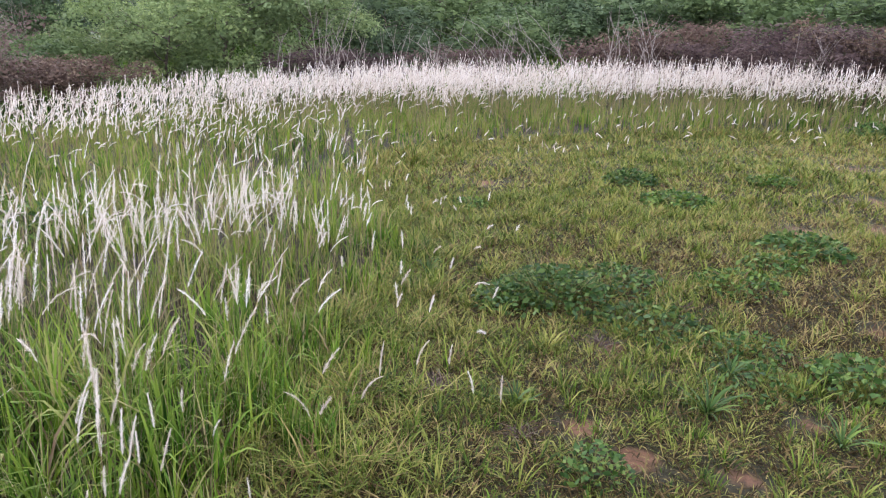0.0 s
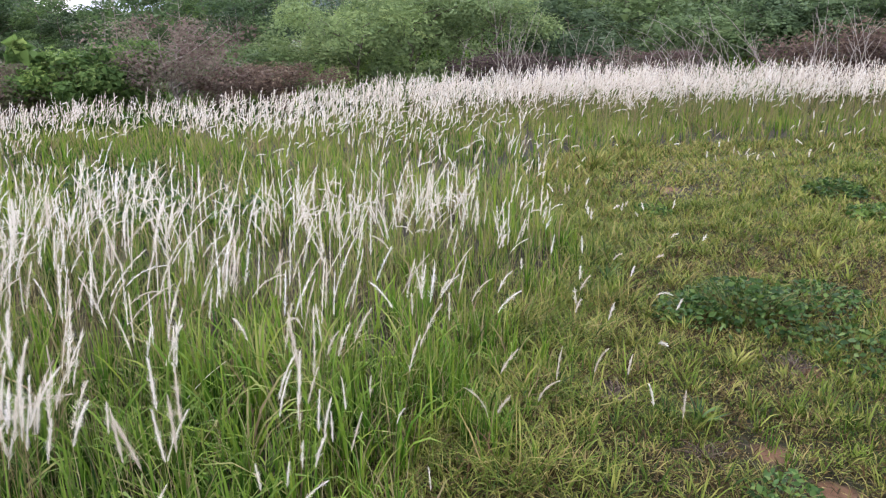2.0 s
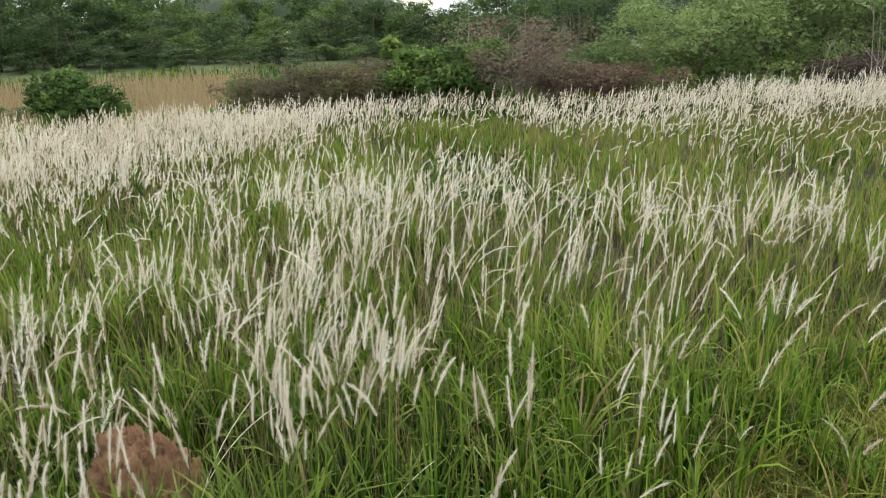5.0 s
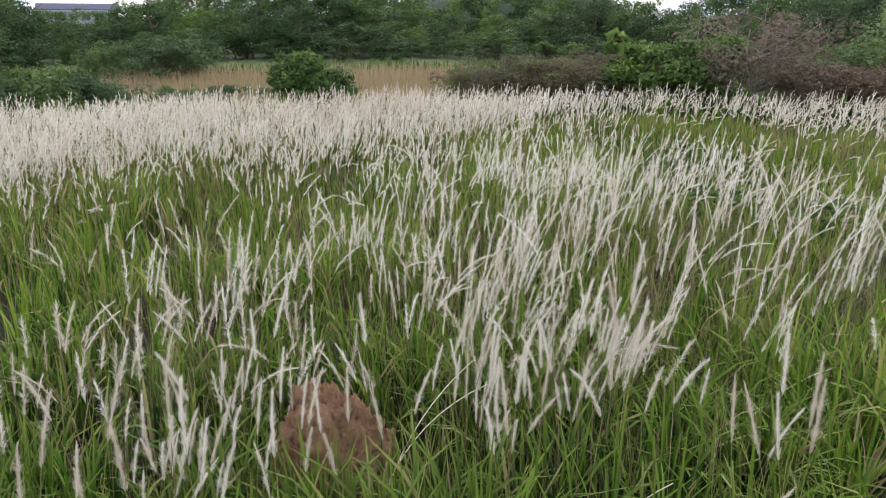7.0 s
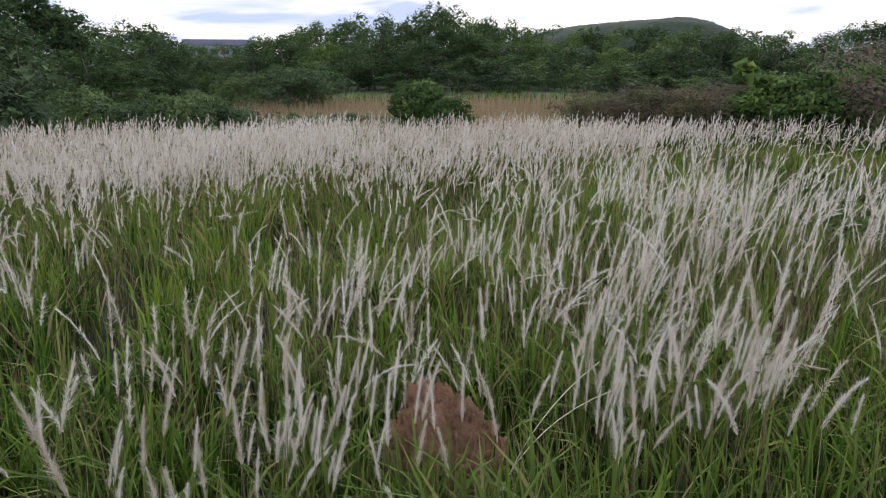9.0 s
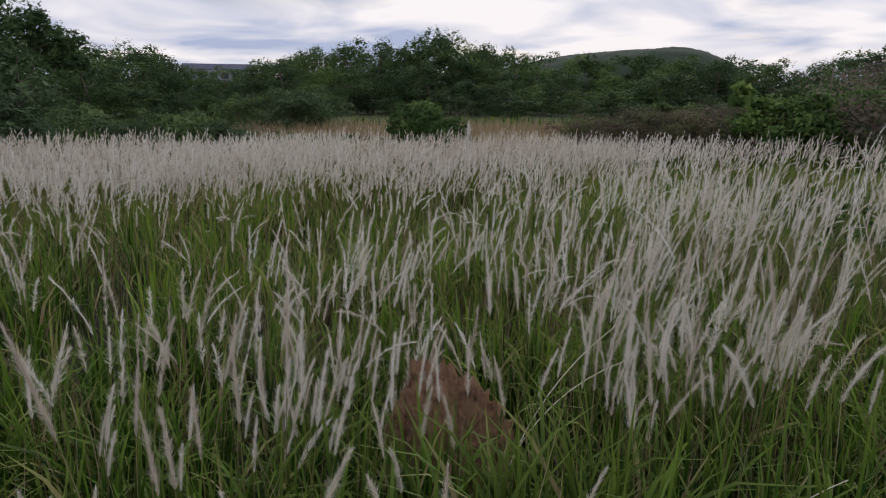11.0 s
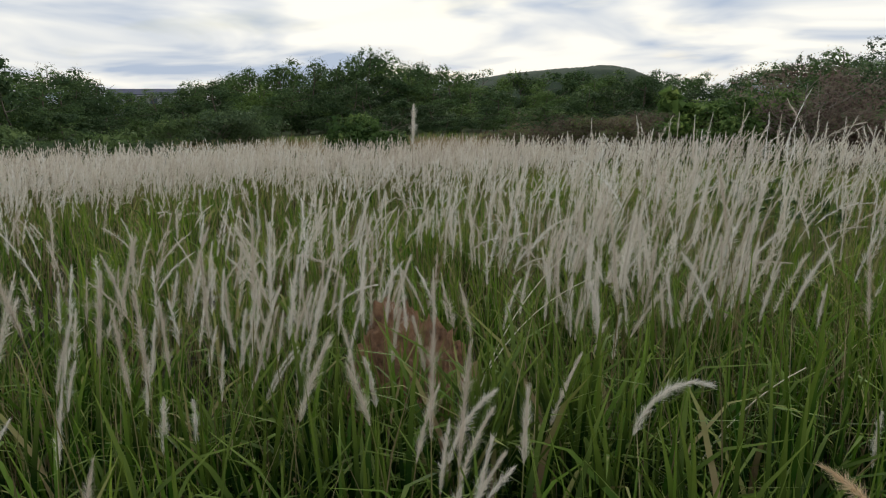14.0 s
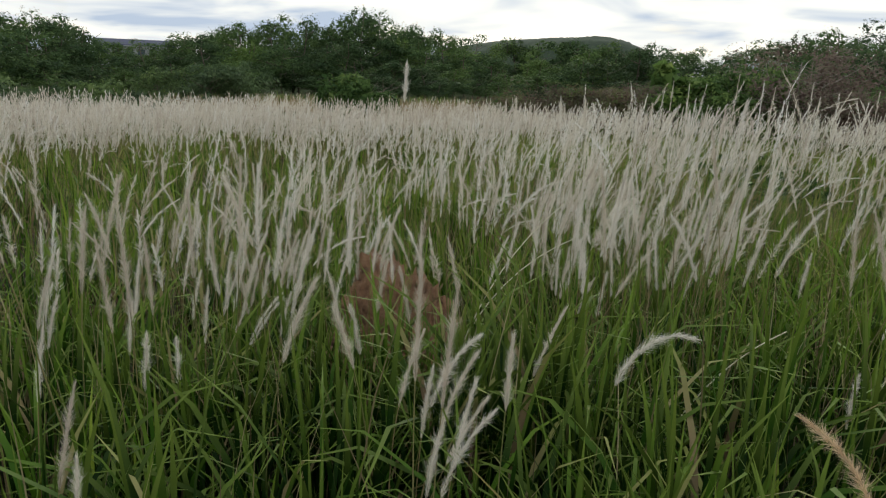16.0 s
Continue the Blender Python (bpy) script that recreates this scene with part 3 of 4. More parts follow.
def limbs(height, spread, count, low=0.3, trunk=0.06, stems=1):
    """A trunk that forks into bent limbs: rows of points, radii, and the limbs' ends."""
    rows, radii, ends = [], [], []
    for s in range(stems):
        lean = rng.normal(0, 0.05 if stems == 1 else 0.3, 2)
        t = np.linspace(0, 1, 7)
        px = np.stack([lean[0] * height * t + 0.03 * height * np.sin(t * 5 + s), lean[1] * height * t + 0.03 * height * np.cos(t * 4 + s) - 0.03 * height, height * 0.82 * t - 0.1], 1)
        px[0, :2] *= 0.3
        rows.append(px), radii.append(trunk * (1 - 0.75 * t))
        for k in range(count):
            u = low + (0.95 - low) * (k + rng.random() * 0.6) / count
            a = k * 2.4 + rng.random()
            start = np.array([np.interp(u, t, px[:, j]) for j in range(3)])
            ln = spread * (1.1 - 0.55 * abs(u - 0.5) * 2) * rng.uniform(0.7, 1.1)
            rise = rng.uniform(0.1, 0.7) * ln
            w = np.linspace(0, 1, 7)
            q = start + np.stack([np.cos(a + 0.5 * w) * ln * w, np.sin(a + 0.5 * w) * ln * w, rise * w ** 1.4], 1)
            rows.append(q), radii.append(trunk * 0.45 * (1 - 0.8 * w))
            ends += [q[-1], q[-2], q[4]]
        ends.append(px[-1])
    return np.array(rows), np.array(radii), np.array(ends)


def build_tree(name, height, spread, mat, leaf, clumps, per, low=0.2, trunk=0.09, stems=1, bark=BARK, label="", droop=0.6, limb_count=9, full=False, stretch=1.5, lobe=(0.2, 0.4)):
    """A tree or shrub: trunk with limbs, and a crown of leafy lobes, each with coarse leaves within and fine ones over them."""
    rows, radii, ends = limbs(height, spread, limb_count, low, trunk, stems)
    ob = new(name)
    part("trunk", leafy("trunk", tubes(rows, radii, np.zeros(len(rows)), 3), bark, True), ob)
    c = ends[rng.integers(0, len(ends), clumps)] + rng.normal(0, 1, (clumps, 3)) * np.array([0.20, 0.20, 0.11]) * spread
    if full:
        u = rng.normal(size=(clumps, 3))
        u /= np.linalg.norm(u, axis=1, keepdims=True)
        u *= rng.uniform(0.45, 0.9, clumps)[:, None]
        c = u * np.array([spread, spread, height * 0.48]) + np.array([0, 0, height * 0.46])
    size = rng.uniform(*lobe, clumps) * spread
    c[:, 2] = np.clip(c[:, 2], height * 0.04, height * rng.uniform(0.86, 1.0, clumps) - size * 0.6)
    hue = rng.random(clumps)

    def shell(count, reach, big, face, shade):
        k = np.repeat(np.arange(clumps), count)
        d = rng.normal(size=(len(k), 3))
        d[:, 2] += 0.3
        d /= np.linalg.norm(d, axis=1, keepdims=True)
        lump = 1 + 0.22 * np.sin(d[:, 0] * 5 + k) * np.sin(d[:, 1] * 5 + 2 * k) + 0.15 * np.sin(d[:, 2] * 9 + 3 * k)
        pts = c[k] + d * (reach * lump * rng.uniform(0.82, 1.0, len(k)) * size[k])[:, None] * np.array([1.1, 1.1, 0.8])
        pts[:, 2] = np.maximum(pts[:, 2], 0.03)
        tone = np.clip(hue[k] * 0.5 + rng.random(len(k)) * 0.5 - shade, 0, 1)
        d[:, 2] += 0.35
        return leaves(pts, big * rng.uniform(0.55, 1.2, len(k)), face, tone, stretch, d, single=True)
    # inner leaves get the crown's own shade as a darker tone
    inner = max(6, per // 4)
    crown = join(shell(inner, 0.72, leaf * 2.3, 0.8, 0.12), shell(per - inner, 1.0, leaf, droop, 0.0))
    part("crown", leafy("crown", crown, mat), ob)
    return tagged(ob, label, "tree" if height > 3 else "shrub")

def plant(template, turn, dist, height, base_height, spin=None, wide=1.0):
    """A copy of a tree at a place, so tall."""
    x, y = polar(turn, dist)
    s = height / base_height
    m = pose(x, y, float(land(x, y)) - 0.02, 0, 0, rng.uniform(0, 360) if spin is None else spin)
    ob = copy_thing(template, m)
    ob.scale = (s * wide, s * wide, s)
    return ob


def drop_template(ob):
    for o in (*ob.children_recursive, ob):
        bpy.data.objects.remove(o)


woods = [build_tree("tree", 6.5, 2.3, FOREST, 0.095, 26, 170, 0.12, 0.12, label="dense dark green broadleaf tree at the edge of a wood", full=True, limb_count=5, droop=0.82, lobe=(0.26, 0.44)) for k in range(4)]
woods.append(build_tree("tree", 6.5, 1.9, FOREST, 0.12, 40, 110, 0.45, 0.10, label="tall broadleaf tree with an open tufted crown", limb_count=7))
# wood on the right: haze is painted into its leaves
pale = [build_tree("tree", 6.5, 2.3, HAZED, 0.075, 26, 180, 0.12, 0.10, label="dense broadleaf tree at the edge of a wood, leaves paled grey-green with haze", full=True, limb_count=5, droop=0.82, lobe=(0.26, 0.44)) for k in range(3)]
for ob in (*woods, *pale):
    ob["group"] = "trees of the wood"

SKY_TURN = [-45, -20, 0, 15, 24, 29, 34, 37, 39, 43, 50, 57, 61, 63, 65, 67, 70.5, 74, 77.4, 78.6, 82.6, 84, 88, 91, 93.5, 97, 110]
SKY_RISE = [4.5, 4.2, 4.0, 3.6, 3.8, 3.9, 2.6, 1.7, 1.4, 1.9, 1.9, 2.1, 2.5, 3.5, 3.5, 2.6, 2.8, 2.3, 1.9, 0.9, 0.9, 1.8, 2.4, 3.2, 3.9, 5.2, 5.2]


def wood_row(first, last, step, dist, share, far=0.0):
    al = first
    while al < last:
        a = al + rng.uniform(-0.3, 0.3) * step
        d = (np.interp(a, [-45, 20, 32, 40, 82, 86, 92, 100], [34, 34, 44, 62, 62, 50, 40, 34]) + far) * rng.uniform(0.93, 1.07) * dist
        x, y = polar(a, d)
        h = (1.1 + d * math.tan(radians(float(np.interp(a, SKY_TURN, SKY_RISE)))) - float(land(x, y))) * share * rng.uniform(1.03, 1.18)
        pick = pale[int(rng.integers(0, 3))] if a < 31 else woods[4] if rng.random() < 0.07 else woods[int(rng.integers(0, 4))]
        plant(pick, a, d, max(h, 1.6), 6.5, wide=1.15 * float(np.clip(5.0 / max(h, 1.6), 0.8, 2.2)) ** 0.7)
        al += step


wood_row(-40, 106, 2.7, 1.0, 0.78)
wood_row(-41, 108, 2.2, 1.1, 1.08)
wood_row(28, 78, 3.6, 1.22, 1.04)
wood_row(84, 110, 3.6, 1.22, 1.04)
wood_row(30, 50, 2.0, 1.04, 0.98)
wood_row(58, 77.4, 2.0, 1.3, 0.95)
wood_row(85, 104, 2.2, 1.3, 0.93)
wood_row(40, 86, 2.3, 0.9, 0.5)
wood_row(36, 92, 1.6, 0.95, 0.34)
wood_row(76, 86, 1.2, 1.12, 0.92)
wood_row(48, 78, 1.5, 1.16, 0.66)
wood_row(38, 64, 1.5, 0.87, 0.3)
wood_row(66, 76, 1.6, 1.25, 0.75)
for ob in (*woods, *pale):
    drop_template(ob)

# the twin tops that stand over the wood
crest = build_tree("tree", 8.0, 2.0, FOREST, 0.12, 44, 110, 0.35, 0.13, label="tall dark tree standing over the rest of the wood")
plant(crest, 64.6, 64, 5.5, 8.0)
plant(crest, 62.7, 65, 5.6, 8.0)
drop_template(crest)

# thin trees with few leaves that stand over the bushes
for a, d, h in ((37.4, 40, 4.9), (38.4, 42, 4.3), (33.6, 39, 4.8)):
    b = build_tree("tree", 4.8, 0.9, FOREST, 0.06, 26, 16, 0.55, 0.05, 1, DEADWOOD, "thin nearly bare tree with a few tufts of leaves", limb_count=8)
    b.matrix_world = pose(*polar(a, d), float(land(*polar(a, d))), 0, 0, a * 13) @ Matrix.Diagonal((1, 1, h / 4.8, 1))

# pale green shrubs before the wood
shrub = [build_tree("shrub", 2.0, 1.3, SCRUB, 0.06, 55, 100, 0.05, 0.035, 3, label="low rounded green shrub in the rough grass", limb_count=6) for k in range(2)]
for a, d, h, w in ((74.5, 36, 2.3, 0.9), (77, 35, 2.2, 0.9), (79.2, 36, 2.0, 0.9), (72.5, 25, 0.9, 1.1), (75.5, 24, 1.0, 1.2), (69.5, 26, 0.75, 1.1), (78.5, 24, 1.2, 1.1), (81.5, 25, 1.45, 1.0), (84.5, 23, 1.75, 1.0), (87, 22.5, 1.5, 1.1), (91, 25, 1.9, 1.1), (95, 21, 2.3, 1.1), (99, 20, 2.5, 1.2)):
    plant(shrub[int(rng.integers(0, 2))], a, d, h, 2.0, wide=w)
for a, d, h, w in ((30, 21, 1.8, 1.2), (27, 22, 1.9, 1.2), (2, 21, 1.6, 1.4), (-3, 23, 1.9, 1.4), (-6, 26, 2.0, 1.4), (-10, 27, 2.1, 1.5), (-15, 26, 2.2, 1.5), (-20, 27, 2.0, 1.6), (-25, 26, 2.4, 1.5), (-30, 27, 2.3, 1.4), (-1, 30, 2.4, 1.5), (-12, 33, 2.6, 1.5), (-22, 34, 2.7, 1.5), (-34, 28, 2.6, 1.5), (5, 27, 2.2, 1.4)):
    plant(shrub[int(rng.integers(0, 2))], a, d, h, 2.0, wide=w)
for ob in shrub:
    drop_template(ob)

green_bush = build_tree("bush", 1.9, 1.15, VIVID, 0.062, 64, 190, 0.05, 0.03, 4, label="bright green leafy bush beside the tawny grass", limb_count=9, full=True, lobe=(0.16, 0.34))
green_bush.matrix_world = pose(*polar(65.8, 20), float(land(*polar(65.8, 20)))) @ Matrix.Diagonal((0.98, 0.98, 1, 1))
for a, d, h, w in ((52.6, 18.6, 1.35, 1.05), (50.2, 18.8, 1.7, 0.95), (46.6, 18.5, 1.65, 1.1), (44, 18.6, 1.75, 1.1)):
    b = build_tree("bush", 1.9, 1.1, WITHERED, 0.03, 75, 200, 0.05, 0.03, 4, label="half-withered bush with brown leaves and green tips", limb_count=7)
    b.matrix_world = pose(*polar(a, d), float(land(*polar(a, d))), 0, 0, a * 7) @ Matrix.Diagonal((w, w, h / 1.9, 1))
for a, d, h, w in ((41, 18.6, 1.9, 1.0), (38.5, 18.2, 2.1, 1.1), (55.0, 20.5, 1.5, 0.8), (48.4, 19.6, 1.6, 0.7)):
    b = build_tree("bush", 1.9, 1.0, VIVID, 0.055, 60, 130, 0.05, 0.03, 3, label="light green bush among withered ones", limb_count=6)
    b.matrix_world = pose(*polar(a, d), float(land(*polar(a, d))), 0, 0, a * 5) @ Matrix.Diagonal((w, w, h / 1.9, 1))
big_brown = build_tree("bush", 2.55, 1.35, BROWNED, 0.03, 80, 190, 0.12, 0.05, 4, DEADWOOD, label="large withered bush with brown leaves and bare grey limbs", limb_count=8)
big_brown.matrix_world = pose(*polar(33.4, 18), float(land(*polar(33.4, 18)))) @ Matrix.Diagonal((1.05, 1.05, 1.03, 1))
sapling = build_tree("sapling", 2.4, 0.55, VIVID, 0.14, 16, 26, 0.6, 0.02, 1, label="slender sapling with bright new leaves", limb_count=5)
sapling.matrix_world = pose(*polar(42.4, 18.4), float(land(*polar(42.4, 18.4))))
for a, d, h, w in ((20.5, 21, 2.9, 1.0), (17, 20.5, 3.4, 1.15), (13.5, 21, 3.0, 1.05), (23.5, 22, 2.7, 1.0)):
    b = build_tree("tree", 3.2, 1.5, BRIGHT, 0.045, 46, 330, 0.1, 0.06, 2, label="light green young broadleaf tree behind the grass", limb_count=8, droop=0.8, lobe=(0.22, 0.42))
    b.matrix_world = pose(*polar(a, d), float(land(*polar(a, d))), 0, 0, a * 9) @ Matrix.Diagonal((w, w, h / 3.2, 1))


def bare_shrub(turn, dist, height, spread, count, lean=0.0, label="bare pale dead shrub with thin upright branches"):
    """Dead wands: thin stalks with side twigs."""
    n = count
    x, y = polar(turn, dist)
    base = np.stack([rng.normal(0, spread * 0.2, n), rng.normal(0, spread * 0.2, n), np.zeros(n)], 1)
    hd = rng.uniform(0, 6.28, n) if not lean else rng.normal(radians(turn) + math.pi, 0.4, n)
    ln = height * rng.uniform(0.6, 1.05, n)
    p = curve_points(base, hd, ln, rng.uniform(0, 0.2, n) + lean * 0.4, rng.uniform(0.1, 0.7, n) + lean, 6)
    ob = new("dead_shrub")
    part("stem", leafy("stem", tubes(p, np.linspace(0.010, 0.003, 7)[None] * np.ones((n, 1)), rng.random(n), 4), DEADWOOD, True), ob)
    i, k = rng.integers(0, n, n * 3), rng.integers(2, 6, n * 3)
    tw = curve_points(p[i, k], rng.uniform(0, 6.28, n * 3), height * rng.uniform(0.1, 0.3, n * 3), rng.uniform(0.3, 0.9, n * 3), rng.uniform(0.2, 0.8, n * 3), 3)
    twig = part("twig", leafy("twig", tubes(tw, np.linspace(0.006, 0.003, 4)[None] * np.ones((n * 3, 1)), rng.random(n * 3), 3), DEADWOOD), ob)
    twig["kind"] = "stuff"
    ob.matrix_world = pose(x, y, float(land(x, y)))
    return tagged(ob, label, "shrub", "dead shrubs behind the grass")


for a, d, h, s, n in ((9.3, 16.2, 2.2, 1.2, 9), (7.5, 16.6, 1.9, 1.0, 6), (29.5, 30, 3.4, 1.5, 4), (-12.5, 16, 2.3, 1.6, 8), (-15, 16.4, 1.9, 1.4, 6), (4, 17, 1.8, 1.0, 5), (1, 17, 1.6, 1.2, 6), (-5, 17, 1.7, 1.2, 6), (22.5, 25, 3.5, 1.0, 3), (12.5, 17.5, 1.5, 1.0, 4), (-25, 17, 1.7, 1.5, 6)):
    bare_shrub(a, d, h, s, n)
for a, d, h, n in ((-9, 16, 2.4, 7), (-6.5, 16.5, 2.2, 5), (-2.5, 16.5, 1.9, 5)):
    bare_shrub(a, d, h, 2.0, n, 0.7, "leaning dry grey canes behind the grass")
for a, d, h, w in ((-12, 18, 1.35, 0.9), (-15.5, 18.5, 1.75, 1.0), (-19.5, 18.2, 1.45, 1.1), (-23, 18.6, 1.75, 1.1), (-26.5, 18, 1.4, 1.0), (-30, 18.4, 1.8, 1.1), (-33.5, 18, 1.5, 1.1), (-36, 18, 1.8, 1.2), (28.3, 17.8, 1.3, 0.9), (26, 18.2, 1.2, 0.9), (9, 18.5, 1.2, 0.9), (6, 18.6, 1.1, 1.0), (-1.5, 18.5, 1.2, 0.9)):
    b = build_tree("bush", 1.8, 1.2, RUSSET, 0.034, 70, 110, 0.05, 0.025, 6, label="dead russet-brown bracken bush at the field's edge", limb_count=7, stretch=2.0, droop=0.3)
    b["group"] = "dead russet bushes"
    b.matrix_world = pose(*polar(a, d), float(land(*polar(a, d))), 0, 0, a * 11) @ Matrix.Diagonal((w, w, h / 1.8, 1))

# ---- the mound ----


def build_mound():
    bm = bmesh.new()
    bmesh.ops.create_icosphere(bm, subdivisions=6, radius=1.0)
    for v in bm.verts:
        p = v.co.copy()
        q = Vector((p.x, p.y, p.z * 2.1)) * 1.7
        along = p.x * 0.5 + p.y * 0.87
        top = 0.465 - 0.11 * (along + 0.3) ** 2 - 0.035 * math.exp(-((along - 0.12) / 0.16) ** 2)
        lump = 0.97 + 0.1 * noise.noise(q + Vector((5, 2, 1))) + 0.11 * noise.noise(q * 2.6) + 0.08 * noise.noise(q * 6) + 0.05 * noise.noise(q * 13) + 0.03 * noise.noise(q * 27)
        for f in (3.1, 7.3):
            lump -= 0.055 * max(0.0, 1 - abs(noise.noise(q * f + Vector((3, 1, 7)))) / 0.09) * (3.1 / f) ** 0.5
        v.co = Vector((p.x * 0.202, p.y * 0.22, (max(p.z, 0.0) ** 0.7 + max(min(p.z, 0.0), -0.3)) * top * 1.04 + 0.02)) * lump
        if p.z < 0:
            v.co.x *= 1 + 0.35 * -p.z
            v.co.y *= 1 + 0.35 * -p.z
    bm.normal_update()
    me = bpy.data.meshes.new("mound")
    bm.to_mesh(me)
    bm.free()
    me.polygons.foreach_set("use_smooth", np.ones(len(me.polygons), bool))
    me.materials.append(EARTH)
    ob = new("earth_mound", me)
    ob.matrix_world = pose(*MOUND, float(land(*MOUND)))
    return tagged(ob, "small crumbly reddish-brown earth mound in the tall grass", "mound")


build_mound()

# ---- low weeds on the mown grass ----


def build_weed(x, y, radius, height, count, leaf, label):
    ob = new("weed")
    n = max(6, count // 12)
    a = rng.uniform(0, 6.28, n)
    rr = radius * np.sqrt(rng.random(n)) * 0.5
    base = np.stack([rr * np.cos(a), rr * np.sin(a), np.zeros(n)], 1)
    p = curve_points(base, a + rng.normal(0, 0.4, n), height * rng.uniform(0.8, 1.6, n), rng.uniform(0.1, 0.5, n), rng.uniform(0.6, 1.4, n), 5)
    stems = part("stem", leafy("stem", tubes(p, np.linspace(0.003, 0.0015, 6)[None] * np.ones((n, 1)), rng.random(n) * 0.4, 3), STEM), ob)
    stems["kind"] = "stuff"
    ang, rad = rng.uniform(0, 6.28, count), radius * np.sqrt(rng.random(count)) * rng.uniform(0.75, 1.1, count)
    lift = height * (1 - (rad / (radius * 1.15)) ** 2).clip(0.12) * rng.uniform(0.35, 1.0, count)
    c = np.stack([rad * np.cos(ang), rad * np.sin(ang), lift + 0.012], 1)
    part("foliage", leafy("foliage", leaves(c, leaf * rng.uniform(0.5, 1.35, count), 0.5, rng.random(count), 1.7), WEED), ob)
    ob.children[-1]["kind"] = "stuff"
    ob.matrix_world = pose(x, y, float(land(x, y)))
    return tagged(ob, label, "weed", "leafy weeds on the turf")


for x, y, r, h, n, lf in ((0.72, 4.45, 0.42, 0.20, 420, 0.05), (0.42, 4.35, 0.25, 0.13, 150, 0.05), (1.2, 4.7, 0.38, 0.11, 220, 0.045), (1.25, 4.05, 0.35, 0.09, 170, 0.045), (2.05, 7.9, 0.32, 0.15, 260, 0.055), (2.3, 7.0, 0.38, 0.11, 240, 0.055), (2.8, 5.4, 0.36, 0.14, 260, 0.055), (2.0, 4.65, 0.3, 0.1, 150, 0.045), (2.15, 3.3, 0.3, 0.13, 160, 0.05), (1.6, 3.3, 0.28, 0.07, 110, 0.04), (0.62, 2.48, 0.16, 0.12, 90, 0.04), (6.7, 11.3, 0.5, 0.25, 300, 0.07), (1.7, 3.7, 0.3, 0.08, 120, 0.04), (2.4, 5.0, 0.25, 0.08, 90, 0.05), (3.6, 7.9, 0.3, 0.1, 120, 0.055), (0.25, 6.9, 0.2, 0.09, 70, 0.05)):
    build_weed(x, y, r, h * 1.1, int(n * 2.1), lf * 0.56, "low leafy dark green weed spreading on the turf")


def build_rosette(x, y, count, length):
    ob = new("rosette_weed")
    for k in range(count * 2):
        a = k * 2.4 + rng.uniform(-0.3, 0.3)
        b = blades(np.zeros((1, 3)), np.array([a]), np.array([length * rng.uniform(0.7, 1.1)]), np.array([rng.uniform(0.15, 0.9)]), np.array([rng.uniform(1.1, 2.0)]), np.array([rng.uniform(0.007, 0.013)]), np.array([0.2]), np.array([rng.random()]), 5)
        part("leaf", leafy("leaf", b, WEED, True), ob)
    ob.matrix_world = pose(x, y, float(land(x, y)) + 0.005)
    return tagged(ob, "spreading green tuft of coarse grass on the turf", "weed", "rosette weeds")


for x, y, n, ln in ((1.25, 3.0, 16, 0.24), (1.75, 2.75, 12, 0.18), (0.35, 3.0, 10, 0.16), (1.5, 3.4, 12, 0.18), (-0.1, 4.9, 10, 0.2)):
    build_rosette(x, y, n, ln)

# ---- grass ----
TRACK = np.array([[0, 0], [-0.2, -0.11], [-0.56, 0.04], [-0.58, -0.09]])


def off_track(x, y):
    return np.min([np.hypot(x - px, y - py) for px, py in TRACK], 0)


def scatter(density, r0, r1, most, a0=-44.0, a1=110.0, hole=0.5):
    """Random places in a ring sector, as dense as density(x, y) per square metre, at most 'most'."""
    area = radians(a1 - a0) / 2 * (r1 * r1 - r0 * r0)
    n = int(area * most)
    r, a = np.sqrt(rng.uniform(r0 * r0, r1 * r1, n)), np.radians(rng.uniform(a0, a1, n))
    x, y = -r * np.sin(a), r * np.cos(a)
    keep = rng.random(n) * most < density(x, y)
    keep &= (off_track(x, y) > hole) & (np.hypot(x - MOUND[0], y - MOUND[1]) > 0.17) & (r < field_edge(np.degrees(a)) + 0.3 * waves(x, y, 2.0, 5))
    return x[keep], y[keep]


def leaf_tone(x, y, spread=0.22):
    """Fresh green in the deep grass, yellower towards the mown edge, in patches; shade painted in as darker tone by the
    track's end.
    """
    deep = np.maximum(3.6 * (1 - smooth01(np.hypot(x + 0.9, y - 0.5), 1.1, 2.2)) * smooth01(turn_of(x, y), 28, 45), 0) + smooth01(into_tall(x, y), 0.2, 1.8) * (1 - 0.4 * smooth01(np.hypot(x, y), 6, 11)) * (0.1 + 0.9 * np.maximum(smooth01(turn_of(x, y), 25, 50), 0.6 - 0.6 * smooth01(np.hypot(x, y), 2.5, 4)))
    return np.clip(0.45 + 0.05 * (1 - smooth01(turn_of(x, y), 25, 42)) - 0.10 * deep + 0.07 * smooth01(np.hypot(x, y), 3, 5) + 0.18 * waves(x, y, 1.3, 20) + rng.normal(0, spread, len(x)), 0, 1)


